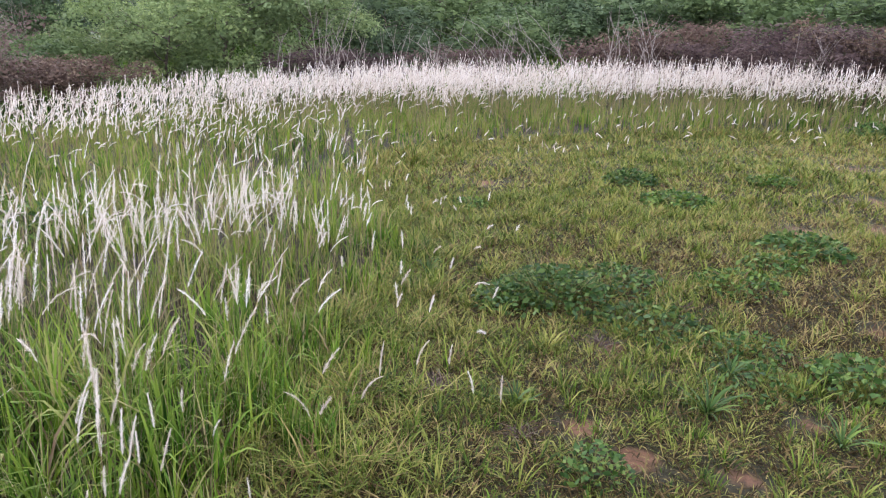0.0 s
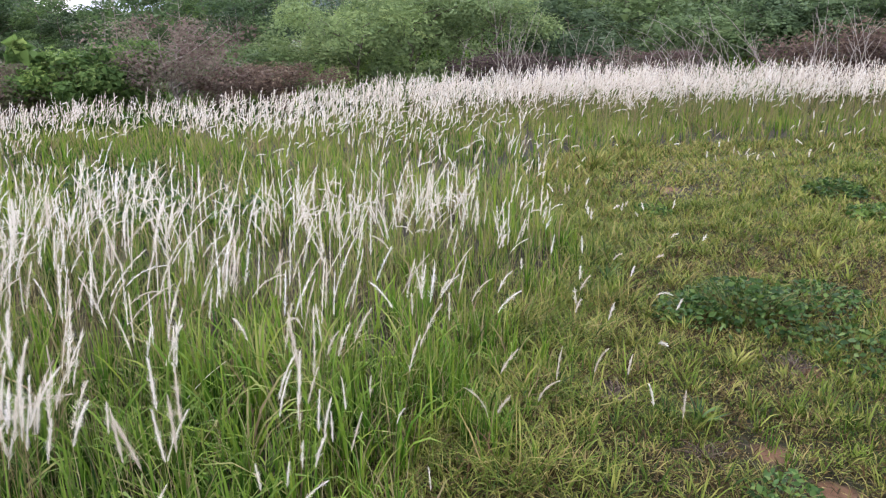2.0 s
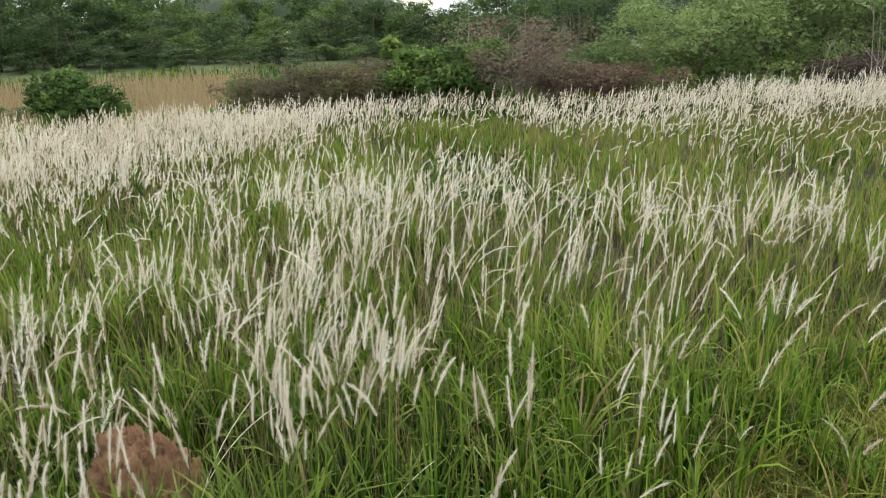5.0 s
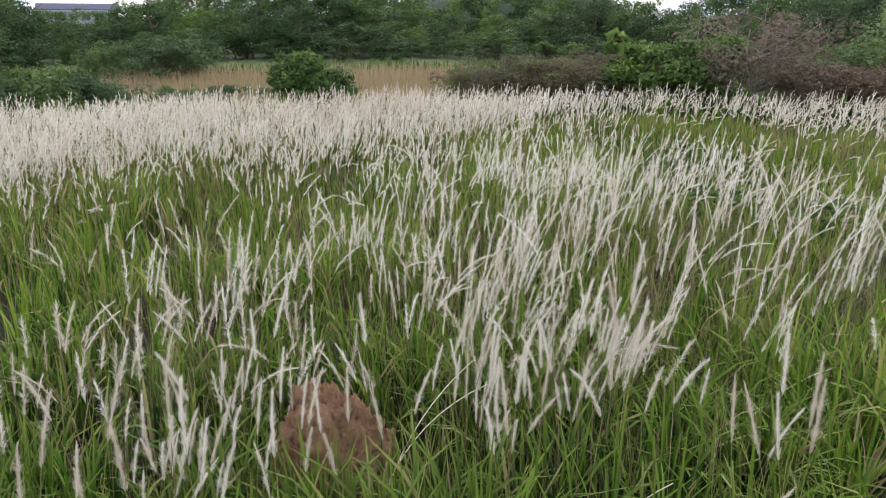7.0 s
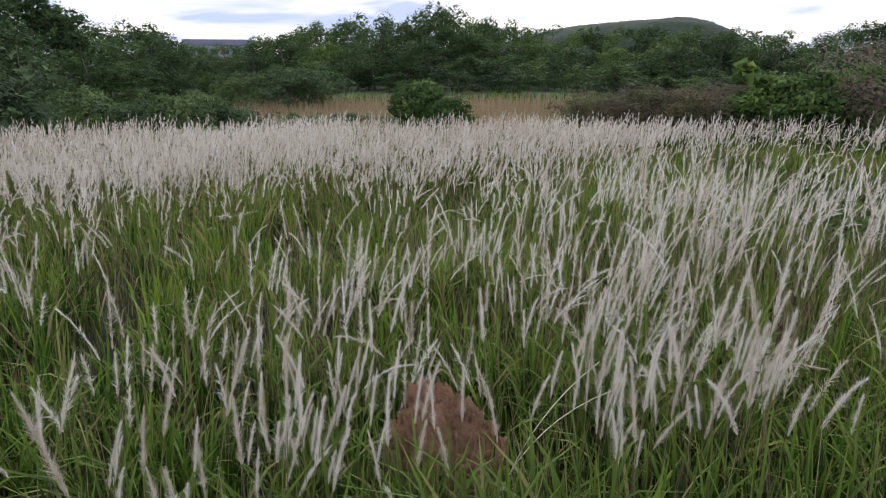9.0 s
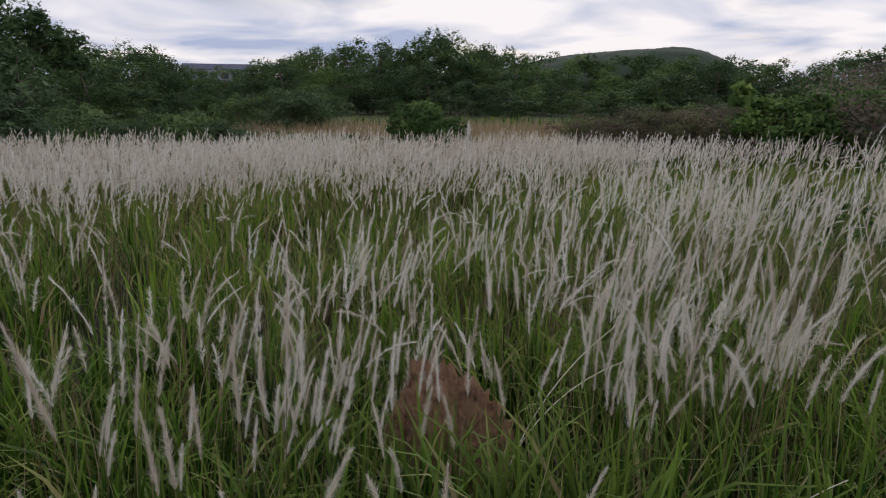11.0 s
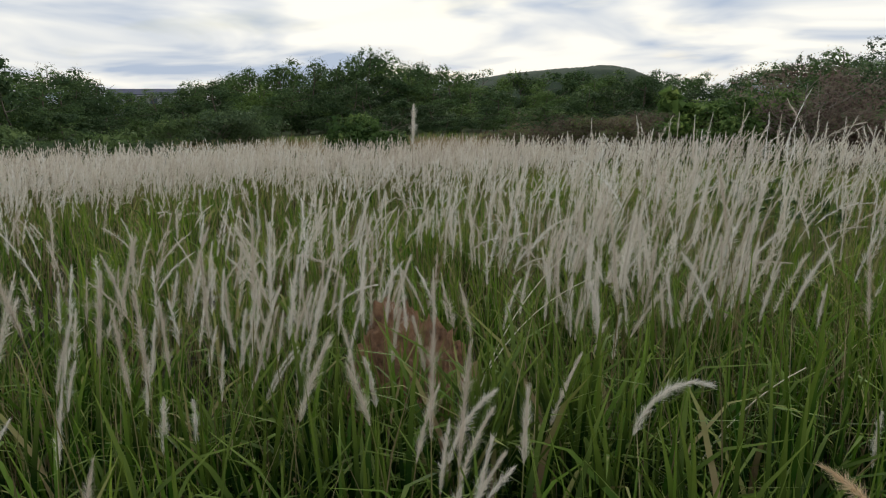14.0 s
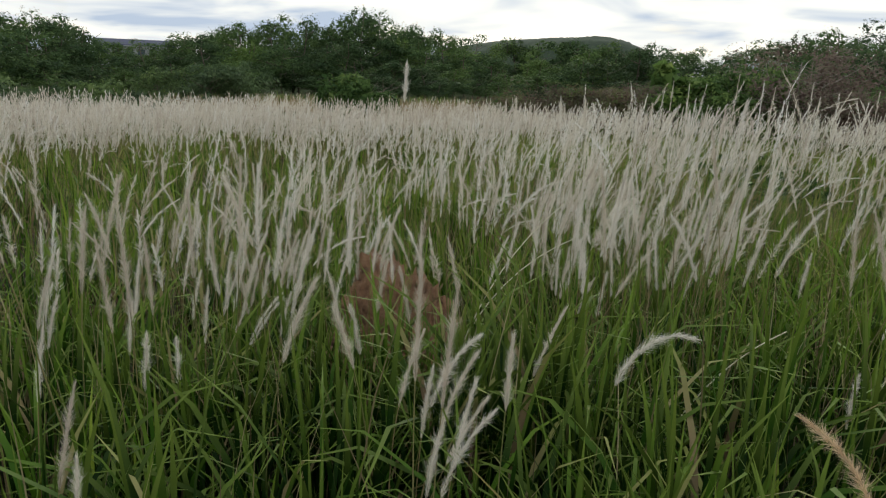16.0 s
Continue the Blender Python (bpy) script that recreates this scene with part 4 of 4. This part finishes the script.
def tall_leaves(name, r0, r1, dens, segs, width, tuft, a0=-44.0, a1=110.0):
    """Leaves in tufts, fanning out from each tuft's foot."""
    x, y = scatter(lambda x, y: dens * (0.15 + 0.85 * smooth01(into_tall(x, y), -0.5, 0.5)) * (0.55 + 0.5 * waves(x, y, 5.5, 13)), r0, r1, dens, a0, a1)
    m = len(x)
    k = np.repeat(np.arange(m), rng.integers(max(1, tuft // 2), tuft * 3 // 2 + 1, m))
    n = len(k)
    fan, out = rng.uniform(0, 6.28, n), np.abs(rng.normal(0, 0.028, n))
    px, py = x[k] + out * np.cos(fan), y[k] + out * np.sin(fan)
    h = (tall(x, y) * rng.uniform(0.8, 1.18, m))[k] * rng.uniform(0.5, 1.2, n)
    dry = rng.random(n) < 0.07 + (0.10 * smooth01(np.hypot(x, y), 2.2, 4.5) + 0.14 * smooth01(np.hypot(x, y), 4.5, 7))[k]
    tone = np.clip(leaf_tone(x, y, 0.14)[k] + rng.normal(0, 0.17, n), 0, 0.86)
    tone = np.where(dry, rng.uniform(0.86, 1.0, n), tone)
    b1 = np.where(dry, rng.uniform(0.8, 2.2, n), np.where(rng.random(n) < (0.62 if r1 < 4 else 0.5), rng.uniform(0.8, 2.5, n), np.abs(rng.normal(0.3, 0.25, n))))
    base = np.stack([px, py, land(px, py) - 0.01], 1)
    piece = blades(base, fan + rng.normal(0, 0.5, n), h * 1.18, np.abs(rng.normal(0.05, 0.09, n)), b1, width * rng.uniform(0.6, 1.35, n) * np.clip(h / 0.35, 0.45, 1.25), rng.normal(0, 0.5, n), tone, segs, 2.0)
    ob = new("tall_grass", leafy(name, piece, GRASS))
    return tagged(ob, "tall green cogon grass leaves, bent and mixed with dry ones", "grass", kind="stuff")


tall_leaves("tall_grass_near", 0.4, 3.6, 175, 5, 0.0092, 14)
tall_leaves("tall_grass_middle", 3.6, 8.0, 110, 3, 0.0105, 10)
tall_leaves("tall_grass_far", 8.0, 16.0, 80, 2, 0.017, 6)
tall_leaves("tall_grass_behind", 0.6, 9.0, 45, 2, 0.018, 7, 110.0, 190.0)


def dead_thatch():
    """Last year's brown leaves, short and bent, between the green ones."""
    x, y = scatter(lambda x, y: 620 * smooth01(into_tall(x, y), -0.1, 0.6) * (0.4 + 0.3 * waves(x, y, 4.0, 27) + 0.5 * np.clip(white_density(x, y) / 80, 0, 1)) * (1 - 0.7 * (1 - smooth01(np.hypot(x + 0.6, y), 1.3, 2.3))) * (1 - 0.7 * smooth01(np.hypot(x, y), 4, 8)), 0.5, 9.0, 620, 5.0, 105.0)
    n = len(x)
    stiff = rng.random(n) < 0.5
    h = tall(x, y) * np.where(stiff, rng.uniform(0.7, 1.35, n), rng.uniform(0.25, 0.85, n))
    piece = blades(np.stack([x, y, land(x, y) - 0.01], 1), rng.uniform(0, 6.28, n), h * 1.2, rng.uniform(0, 0.4, n) * np.where(stiff, 0.5, 1), np.where(stiff, rng.uniform(0.1, 0.6, n), rng.uniform(0.3, 1.9, n)), np.where(stiff, rng.uniform(0.002, 0.0035, n), rng.uniform(0.003, 0.0065, n)), rng.normal(0, 0.5, n), np.clip(rng.normal(0.28, 0.2, n) + 0.48 * stiff, 0, 1), 3)
    tagged(new("dead_thatch", leafy("dead_thatch", piece, THATCH)), "brown dead leaves at the foot of the tall grass", "grass", kind="stuff")


dead_thatch()


def worn(x, y):
    """Patches of brown thatch between the greener patches, most of them at the near right."""
    near_right = np.exp(-(((x - 1.15) / 1.0) ** 2 + ((y - 2.6) / 0.6) ** 2)) + 0.8 * np.exp(-(((x - 0.75) / 0.45) ** 2 + ((y - 3.5) / 0.3) ** 2))
    return smooth01(0.6 * waves(x, y, 2.6, 2) + 0.5 * waves(x, y, 6.5, 22) + 0.7 * near_right, -0.42, 0.32)

def short_turf(name, r0, r1, dens, width, long, a0=-44.0, a1=58.0):
    x, y = scatter(lambda x, y: dens * (1 - smooth01(into_tall(x, y), 0.2, 0.8)) * (1 - 0.88 * np.clip(bareness(x, y) * 1.2, 0, 1)) * (1 - 0.5 * worn(x, y) * (1 - 0.7 * smooth01(np.hypot(x, y), 4, 7))), r0, r1, dens, a0, a1, 0.0)
    n = len(x)
    r = np.hypot(x, y)
    tuft, fine = smooth01(waves(x, y, 8.0, 11), 0.2, 0.9), smooth01(waves(x, y, 19.0, 5), -0.2, 0.8)
    h = (0.022 + long * rng.random(n) ** 1.7) * (0.55 + 0.9 * tuft + 0.8 * fine) * (1 + 1.2 * smooth01(into_tall(x, y), -0.8, 0.1))
    base = np.stack([x, y, land(x, y) - 0.004 + rng.random(n) * 0.01], 1)
    edge = smooth01(into_tall(x, y), -0.9, -0.1)
    # near right darker: greener turf, and corner light falloff painted into the tone
    tone = 0.33 + 0.06 * smooth01(r, 4, 7) - 0.2 * (1 - smooth01(r, 2.6, 4.4)) * smooth01(x, -0.3, 0.7) + 0.11 * waves(x, y, 1.0, 14) + 0.26 * worn(x, y) * (1 - 0.8 * edge) * (1 - 0.5 * smooth01(r, 4, 7)) - 0.08 * tuft + 0.10 * (fine - 0.5) + 0.3 * bareness(x, y)
    tone = np.where(rng.random(n) < 0.16, rng.uniform(0.55, 1.0, n), np.clip(tone + rng.normal(0, 0.18, n), 0, 1))
    lying = 0.4 + 0.6 * worn(x, y)
    piece = blades(base, rng.uniform(0, 6.28, n), h * 1.35, rng.uniform(0.1, 0.9, n) * (0.5 + lying), rng.uniform(0.7, 1.6, n) + 0.3 * lying, width * rng.uniform(0.6, 1.4, n), rng.normal(0, 0.6, n), tone, 2)
    ob = new("short_turf", leafy(name, piece, LAWN))
    return tagged(ob, "short trampled turf of green and straw-coloured grass", "grass", kind="stuff")

short_turf("short_turf_near", 0.9, 4.4, 8800, 0.0056, 0.052)
short_turf("short_turf_middle", 4.4, 7.5, 4600, 0.0068, 0.06)
short_turf("short_turf_far", 7.5, 14.0, 1900, 0.0115, 0.075)
short_turf("short_turf_feet", 0.02, 0.9, 1500, 0.010, 0.06, -44.0, 316.0)
short_turf("short_turf_behind", 0.9, 7.0, 750, 0.017, 0.08, 58.0, 316.0)


def turf_tufts():
    """Livelier tufts that stand up from the turf."""
    x, y = scatter(lambda x, y: 60 * (1 - smooth01(into_tall(x, y), 0.3, 1.0)) * (1 - np.clip(bareness(x, y) * 1.3, 0, 1)) * (0.5 + 0.5 * waves(x, y, 2.0, 6)), 1.0, 10.0, 60)
    m = len(x)
    k = np.repeat(np.arange(m), rng.integers(8, 22, m))
    n = len(k)
    fan, out = rng.uniform(0, 6.28, n), np.abs(rng.normal(0, 0.03, n))
    px, py = x[k] + out * np.cos(fan), y[k] + out * np.sin(fan)
    h = rng.uniform(0.05, 0.15, m)[k] * rng.uniform(0.5, 1.2, n)
    # tufts at the near right carry the same painted falloff
    tone = np.clip((rng.normal(0.36, 0.13, m) - 0.14 * (1 - smooth01(np.hypot(x, y), 2.6, 4.2)) * smooth01(x, -0.3, 0.5))[k] + rng.normal(0, 0.1, n), 0, 0.54)
    piece = blades(np.stack([px, py, land(px, py) - 0.005], 1), fan + rng.normal(0, 0.4, n), h * 1.2, rng.uniform(0.1, 0.6, n), rng.uniform(0.7, 1.7, n), rng.uniform(0.0045, 0.0085, n), rng.normal(0, 0.4, n), tone, 3)
    tagged(new("turf_tufts", leafy("turf_tufts", piece, LAWN)), "small upright green grass tufts in the short turf", "grass", kind="stuff")


turf_tufts()


def turf_litter():
    """Dead brown and straw leaves lying between the living turf."""
    x, y = scatter(lambda x, y: 2500 * (1 - smooth01(into_tall(x, y), 0.1, 0.6)) * (0.3 + 0.7 * worn(x, y)) * (1 - 0.8 * np.clip(bareness(x, y) * 1.2, 0, 1)) * (1 - 0.75 * smooth01(np.hypot(x, y), 4, 8)), 0.8, 9.0, 2500, -44.0, 40.0)
    n = len(x)
    piece = blades(np.stack([x, y, land(x, y) + rng.random(n) * 0.012], 1), rng.uniform(0, 6.28, n), rng.uniform(0.04, 0.13, n), rng.uniform(0.8, 1.4, n), rng.uniform(1.2, 1.9, n), rng.uniform(0.003, 0.007, n) * (1 + 0.08 * np.hypot(x, y)), rng.normal(0, 0.7, n), np.clip(rng.normal(0.3, 0.28, n), 0, 1), 2)
    tagged(new("turf_litter", leafy("turf_litter", piece, LITTER)), "dead brown and straw-coloured leaves lying on the turf", "grass", kind="stuff")


turf_litter()


def dead_tuft(x, y, count, size):
    n = count
    fan = rng.uniform(0, 6.28, n)
    out = np.abs(rng.normal(0, size * 0.35, n))
    piece = blades(np.stack([out * np.cos(fan), out * np.sin(fan), np.full(n, 0.004)], 1), rng.uniform(0, 6.28, n), rng.uniform(0.05, 0.14, n), rng.uniform(0.5, 1.3, n), rng.uniform(1.3, 2.0, n), rng.uniform(0.003, 0.006, n), rng.normal(0, 0.5, n), rng.random(n), 3)
    ob = new("dead_grass_tuft", leafy("dead_grass_tuft", piece, RUSSET))
    ob.matrix_world = pose(x, y, float(land(x, y)))
    return tagged(ob, "dead reddish-brown grass tuft lying on the turf", "grass tuft", "dead tufts")


for x, y, n, s in ((-0.02, 3.18, 170, 0.16), (0.9, 3.75, 120, 0.2), (1.5, 4.3, 90, 0.2), (0.35, 2.75, 80, 0.14), (1.9, 3.6, 90, 0.18), (-1.35, 3.1, 160, 0.25)):
    dead_tuft(x, y, n, s)

# ---- white plumes ----


def clumped(r0, r1):
    """Plume places, in tufts of one to six, with a heading for each tuft."""
    x, y = scatter(lambda x, y: white_density(x, y) / 2.6, r0, r1, 100)
    many = np.where(into_tall(x, y) < 0.35, 1, rng.choice([1, 1, 2, 2, 3, 4, 5], len(x)))
    k = np.repeat(np.arange(len(x)), many)
    n = len(k)
    lean = rng.normal(0.6, 1.0, len(x))[k] + rng.normal(0, 0.7, n)
    return x[k] + rng.normal(0, 0.035, n), y[k] + rng.normal(0, 0.035, n), lean, rng.uniform(0.82, 1.12, len(x))[k]


def plume_field(name, r0, r1, hairs, hair_width, hair, radius, stem_width):
    x, y, lean, size = clumped(r0, r1)
    n = len(x)
    h = plume_height(x, y) * size * rng.uniform(0.8, 1.16, n)
    base = np.stack([x, y, land(x, y) - 0.01], 1)
    often = np.where(into_tall(x, y) < 0.35, 0.45, 0.10 + 0.22 * (1 - smooth01(turn_of(x, y), 30, 55)) * smooth01(np.hypot(x, y), 4, 6))
    nod = np.where(rng.random(n) < often, rng.uniform(0.8, 1.8, n), np.abs(rng.normal(0.34, 0.28, n)))
    p = curve_points(base, lean, h, np.abs(rng.normal(0.07, 0.12, n)), nod, 14, 2.6)
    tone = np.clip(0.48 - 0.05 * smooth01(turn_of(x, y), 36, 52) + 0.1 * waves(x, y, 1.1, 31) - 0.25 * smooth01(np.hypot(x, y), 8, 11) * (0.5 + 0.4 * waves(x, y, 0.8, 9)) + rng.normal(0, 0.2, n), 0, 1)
    first = 10 if r0 < 4 else 11
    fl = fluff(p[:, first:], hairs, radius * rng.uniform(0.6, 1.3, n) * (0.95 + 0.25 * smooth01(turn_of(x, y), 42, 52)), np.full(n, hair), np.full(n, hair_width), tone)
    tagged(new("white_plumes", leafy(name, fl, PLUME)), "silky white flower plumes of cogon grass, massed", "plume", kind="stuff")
    if r0 < 4:
        st = tubes(p[:, [0, 5, 9, 12]], np.full((n, 4), stem_width / 2) * np.array([1, 0.9, 0.7, 0.5]), rng.random(n), 3)
    else:
        st = blades(base, lean, h * 0.85, np.full(n, 0.05), nod * 0.3, np.full(n, stem_width), np.zeros(n), rng.random(n), 2)
    tagged(new("plume_stems", leafy(name + "_stems", st, STEM)), "thin straw-green stems under the white plumes", "stem", kind="stuff")
    return n

plume_field("white_plumes_near", 2.6, 5.0, 210, 0.0016, 0.021, 0.0185, 0.0018)
plume_field("white_plumes_middle", 5.0, 9.0, 58, 0.0034, 0.026, 0.021, 0.002)
plume_field("white_plumes_far", 9.0, 16.0, 18, 0.0085, 0.04, 0.0225, 0.003)


def build_stalk(height, nod, plume_share, hairs, hair=0.0008, mat=PLUME, radius=0.0145, label="slender cogon stalk with a silky white plume", power=2.6):
    """One stalk with its plume, built at the origin."""
    p = curve_points(np.zeros((1, 3)), np.zeros(1), np.array([height]), np.array([0.03]), np.array([nod]), 20, power)
    k = int(20 * (1 - plume_share))
    ob = new("plume_stalk", leafy("plume_stalk", tubes(p[:, :k + 2], np.linspace(0.0016, 0.0009, k + 2)[None], rng.random(1), 4), STEM, True))
    part("plume", leafy("plume", fluff(p[:, k:], hairs, np.array([radius]), np.array([max(0.017, 1.05 * radius)]), np.array([hair]), np.array([0.15 + 0.5 * rng.random()])), mat), ob)
    lf = blades(np.array([[0, 0, height * 0.12], [0, 0, height * 0.3]]), rng.uniform(0, 6.28, 2), np.array([0.28, 0.2]), np.array([0.2, 0.25]), np.array([0.9, 0.8]), np.array([0.006, 0.005]), np.zeros(2), rng.random(2) * 0.8, 5)
    part("leaf", leafy("leaf", lf, GRASS), ob)
    return tagged(ob, label, "grass stalk", "single plume stalks near the mound")


def near_stalks():
    kinds = [build_stalk(h, nd, sh * 0.95, 1150, 0.0005) for h, nd, sh in ((0.72, 0.25, 0.24), (0.66, 0.5, 0.26), (0.76, 0.15, 0.22), (0.62, 0.4, 0.26), (0.69, 0.35, 0.25), (0.66, 0.8, 0.28), (0.74, 0.3, 0.22), (0.60, 0.2, 0.26), (0.68, 0.45, 0.25), (0.78, 0.2, 0.2))]
    x, y, lean, size = clumped(0.75, 2.6)
    keep = rng.permutation(len(x))[:340]
    for px, py, ln, sz in zip(x[keep], y[keep], lean[keep], size[keep]):
        k = kinds[int(rng.integers(0, len(kinds)))]
        s = float(sz * rng.uniform(0.86, 1.12) * plume_height(px, py) / 0.70)
        ob = copy_thing(k, pose(px, py, float(land(px, py)) - 0.005, rng.normal(0, 5), rng.normal(0, 5), math.degrees(ln)))
        ob.scale = (s, s, s)
    for k in kinds:
        drop_template(k)


near_stalks()

# single stalks with a look of their own


def lone_stalk(x, y, height, nod, share, turn, mat=PLUME, radius=0.016, label="slender cogon stalk with a silky white plume", hair=0.0009, power=2.6):
    ob = build_stalk(height, nod, share, 1100, hair * 0.6, mat, radius, label, power)
    ob.matrix_world = pose(x, y, float(land(x, y)) - 0.005, 0, 0, turn)
    return ob


def straw(x, y, length, b0, b1, turn):
    p = curve_points(np.zeros((1, 3)), np.zeros(1), np.array([length]), np.array([b0]), np.array([b1]), 14, 1.6)
    ob = new("dry_straw", leafy("dry_straw", tubes(p, np.linspace(0.0022, 0.0012, 15)[None], np.array([0.8]), 5), STRAW, True))
    ob.matrix_world = pose(x, y, float(land(x, y)) - 0.005, 0, 0, turn)
    return tagged(ob, "pale dry bent straw standing among green grass", "straw", "dry straws")


lone_stalk(-4.59, 2.08, 1.16, 0.05, 0.2, 60, radius=0.034, hair=0.002)
for a, d, h, nd in ((52.3, 4.3, 1.07, 0.3), (49.0, 4.2, 1.08, 0.4), (47.3, 4.1, 1.06, 0.2), (40.0, 4.2, 1.02, 0.3), (37.6, 4.1, 1.04, 0.2), (43.5, 4.3, 1.0, 0.5), (54.5, 4.4, 1.0, 0.3)):
    px, py = polar(a, d)
    lone_stalk(px - 0.58, py - 0.09, h - 0.11, nd, 0.2, a * 3, radius=0.024, hair=0.0015)
lone_stalk(-4.75, 2.9, 0.98, 1.5, 0.2, 200)
lone_stalk(-1.375, 0.715, 0.68, 2.0, 0.24, 50, radius=0.016, label="cogon stalk with its white plume nodding over at the tip", power=7.0)
lone_stalk(-1.73, 1.06, 0.66, 0.25, 0.2, 200, radius=0.018)
lone_stalk(-1.38, 0.53, 0.6, 0.3, 0.17, 130, radius=0.013)
lone_stalk(-1.27, 1.12, 0.66, 1.9, 0.2, 40, radius=0.018, label="cogon stalk with its white plume drooping over")
lone_stalk(-1.74, 0.27, 0.66, 0.5, 0.23, 65, radius=0.018)
lone_stalk(-1.65, 0.46, 0.6, 0.4, 0.2, 240, radius=0.016)
lone_stalk(-0.955, 0.91, 0.645, 1.05, 0.28, -119, BROWN_PLUME, 0.019, "stalk with a ripe tawny-brown seed plume")
# thin stalks before the mound
for x, y, h, nd, tn in ((-2.10, 0.66, 0.60, 0.3, 20), (-2.16, 0.84, 0.64, 0.45, 150), (-2.02, 0.76, 0.57, 0.25, 250), (-2.22, 0.70, 0.66, 0.2, 80), (-1.94, 0.58, 0.55, 0.5, 310), (-2.05, 0.92, 0.62, 0.35, 200), (-2.28, 0.60, 0.63, 0.3, 120)):
    lone_stalk(x, y, h, nd, 0.22, tn, radius=0.014)
lone_stalk(-1.20, 1.42, 0.62, 1.5, 0.24, -35)
lone_stalk(-1.28, 1.36, 0.60, 0.6, 0.26, 50)
for x, y, h, nd, tn in ((-0.12, 3.16, 0.27, 1.1, 40), (0.04, 3.22, 0.22, 0.2, 0), (0.16, 2.95, 0.2, 1.0, 120), (0.27, 2.84, 0.24, 0.3, 80), (-0.35, 2.8, 0.3, 1.3, 10), (-0.5, 2.6, 0.34, 1.4, 170), (-0.28, 3.0, 0.32, 0.4, 60)):
    lone_stalk(x, y, h, nd, 0.5, tn, radius=0.011, label="short white plume stalk at the edge of the turf")
for x, y, ln, b0, b1, tn in ((-2.07, 0.84, 0.80, 0.12, 0.85, 62), (-2.12, 0.86, 0.76, 0.12, 1.15, 58), (-1.62, 1.10, 0.60, 0.25, 1.1, 60), (-1.9, 2.2, 0.6, 0.5, 1.3, 60), (-3.6, 2.2, 0.7, 0.3, 1.2, 20)):
    straw(x, y, ln, b0, b1, tn)

# dark-leaved weeds that stand in the tall grass
for x, y, r, h, n in ((-5.2, 6.5, 0.75, 0.5, 420), (-4.3, 5.7, 0.5, 0.45, 260), (-3.4, 5.9, 0.4, 0.4, 160)):
    build_weed(x, y, r, h, n, 0.05, "dark-leaved weed growing up through the tall grass")

# ---- the tawny rough grass beyond ----


def tawny_field():
    n = 11000
    a, r = rng.uniform(53, 80, n), rng.uniform(22, 39, n)
    x, y = -r * np.sin(np.radians(a)), r * np.cos(np.radians(a))
    base = np.stack([x, y, land(x, y) - 0.02], 1)
    piece = blades(base, rng.uniform(0, 6.28, n), rng.uniform(0.5, 1.05, n) * (0.8 + 0.2 * smooth01(r, 26, 36)), np.abs(rng.normal(0, 0.15, n)), np.abs(rng.normal(0.4, 0.3, n)), np.full(n, 0.03), rng.normal(0, 0.5, n), np.clip(rng.normal(0.45, 0.25, n), 0, 1), 2)
    tagged(new("tawny_grass", leafy("tawny_grass", piece, TAWNY)), "dry tawny grass in the hollow beyond the field", "grass", kind="stuff")


tawny_field()


def rough_ring():
    """Rough green and brown grass round the field, up to the wood."""
    n = 26000
    a, r = rng.uniform(-44, 110, n), rng.uniform(15, 46, n)
    x, y = -r * np.sin(np.radians(a)), r * np.cos(np.radians(a))
    keep = ~((a > 50) & (a < 82) & (r > 21) & (r < 37))
    x, y, r = x[keep], y[keep], r[keep]
    n = len(x)
    base = np.stack([x, y, land(x, y) - 0.02], 1)
    tone = np.clip(0.22 + 0.2 * waves(x, y, 0.5, 3) + rng.normal(0, 0.2, n), 0, 0.95)
    piece = blades(base, rng.uniform(0, 6.28, n), rng.uniform(0.35, 0.8, n), np.abs(rng.normal(0, 0.2, n)), np.abs(rng.normal(0.6, 0.4, n)), 0.02 + r * 0.0016, rng.normal(0, 0.5, n), tone, 2)
    tagged(new("rough_grass", leafy("rough_grass", piece, GRASS)), "rough green grass between the field and the wood", "grass", kind="stuff")


rough_ring()
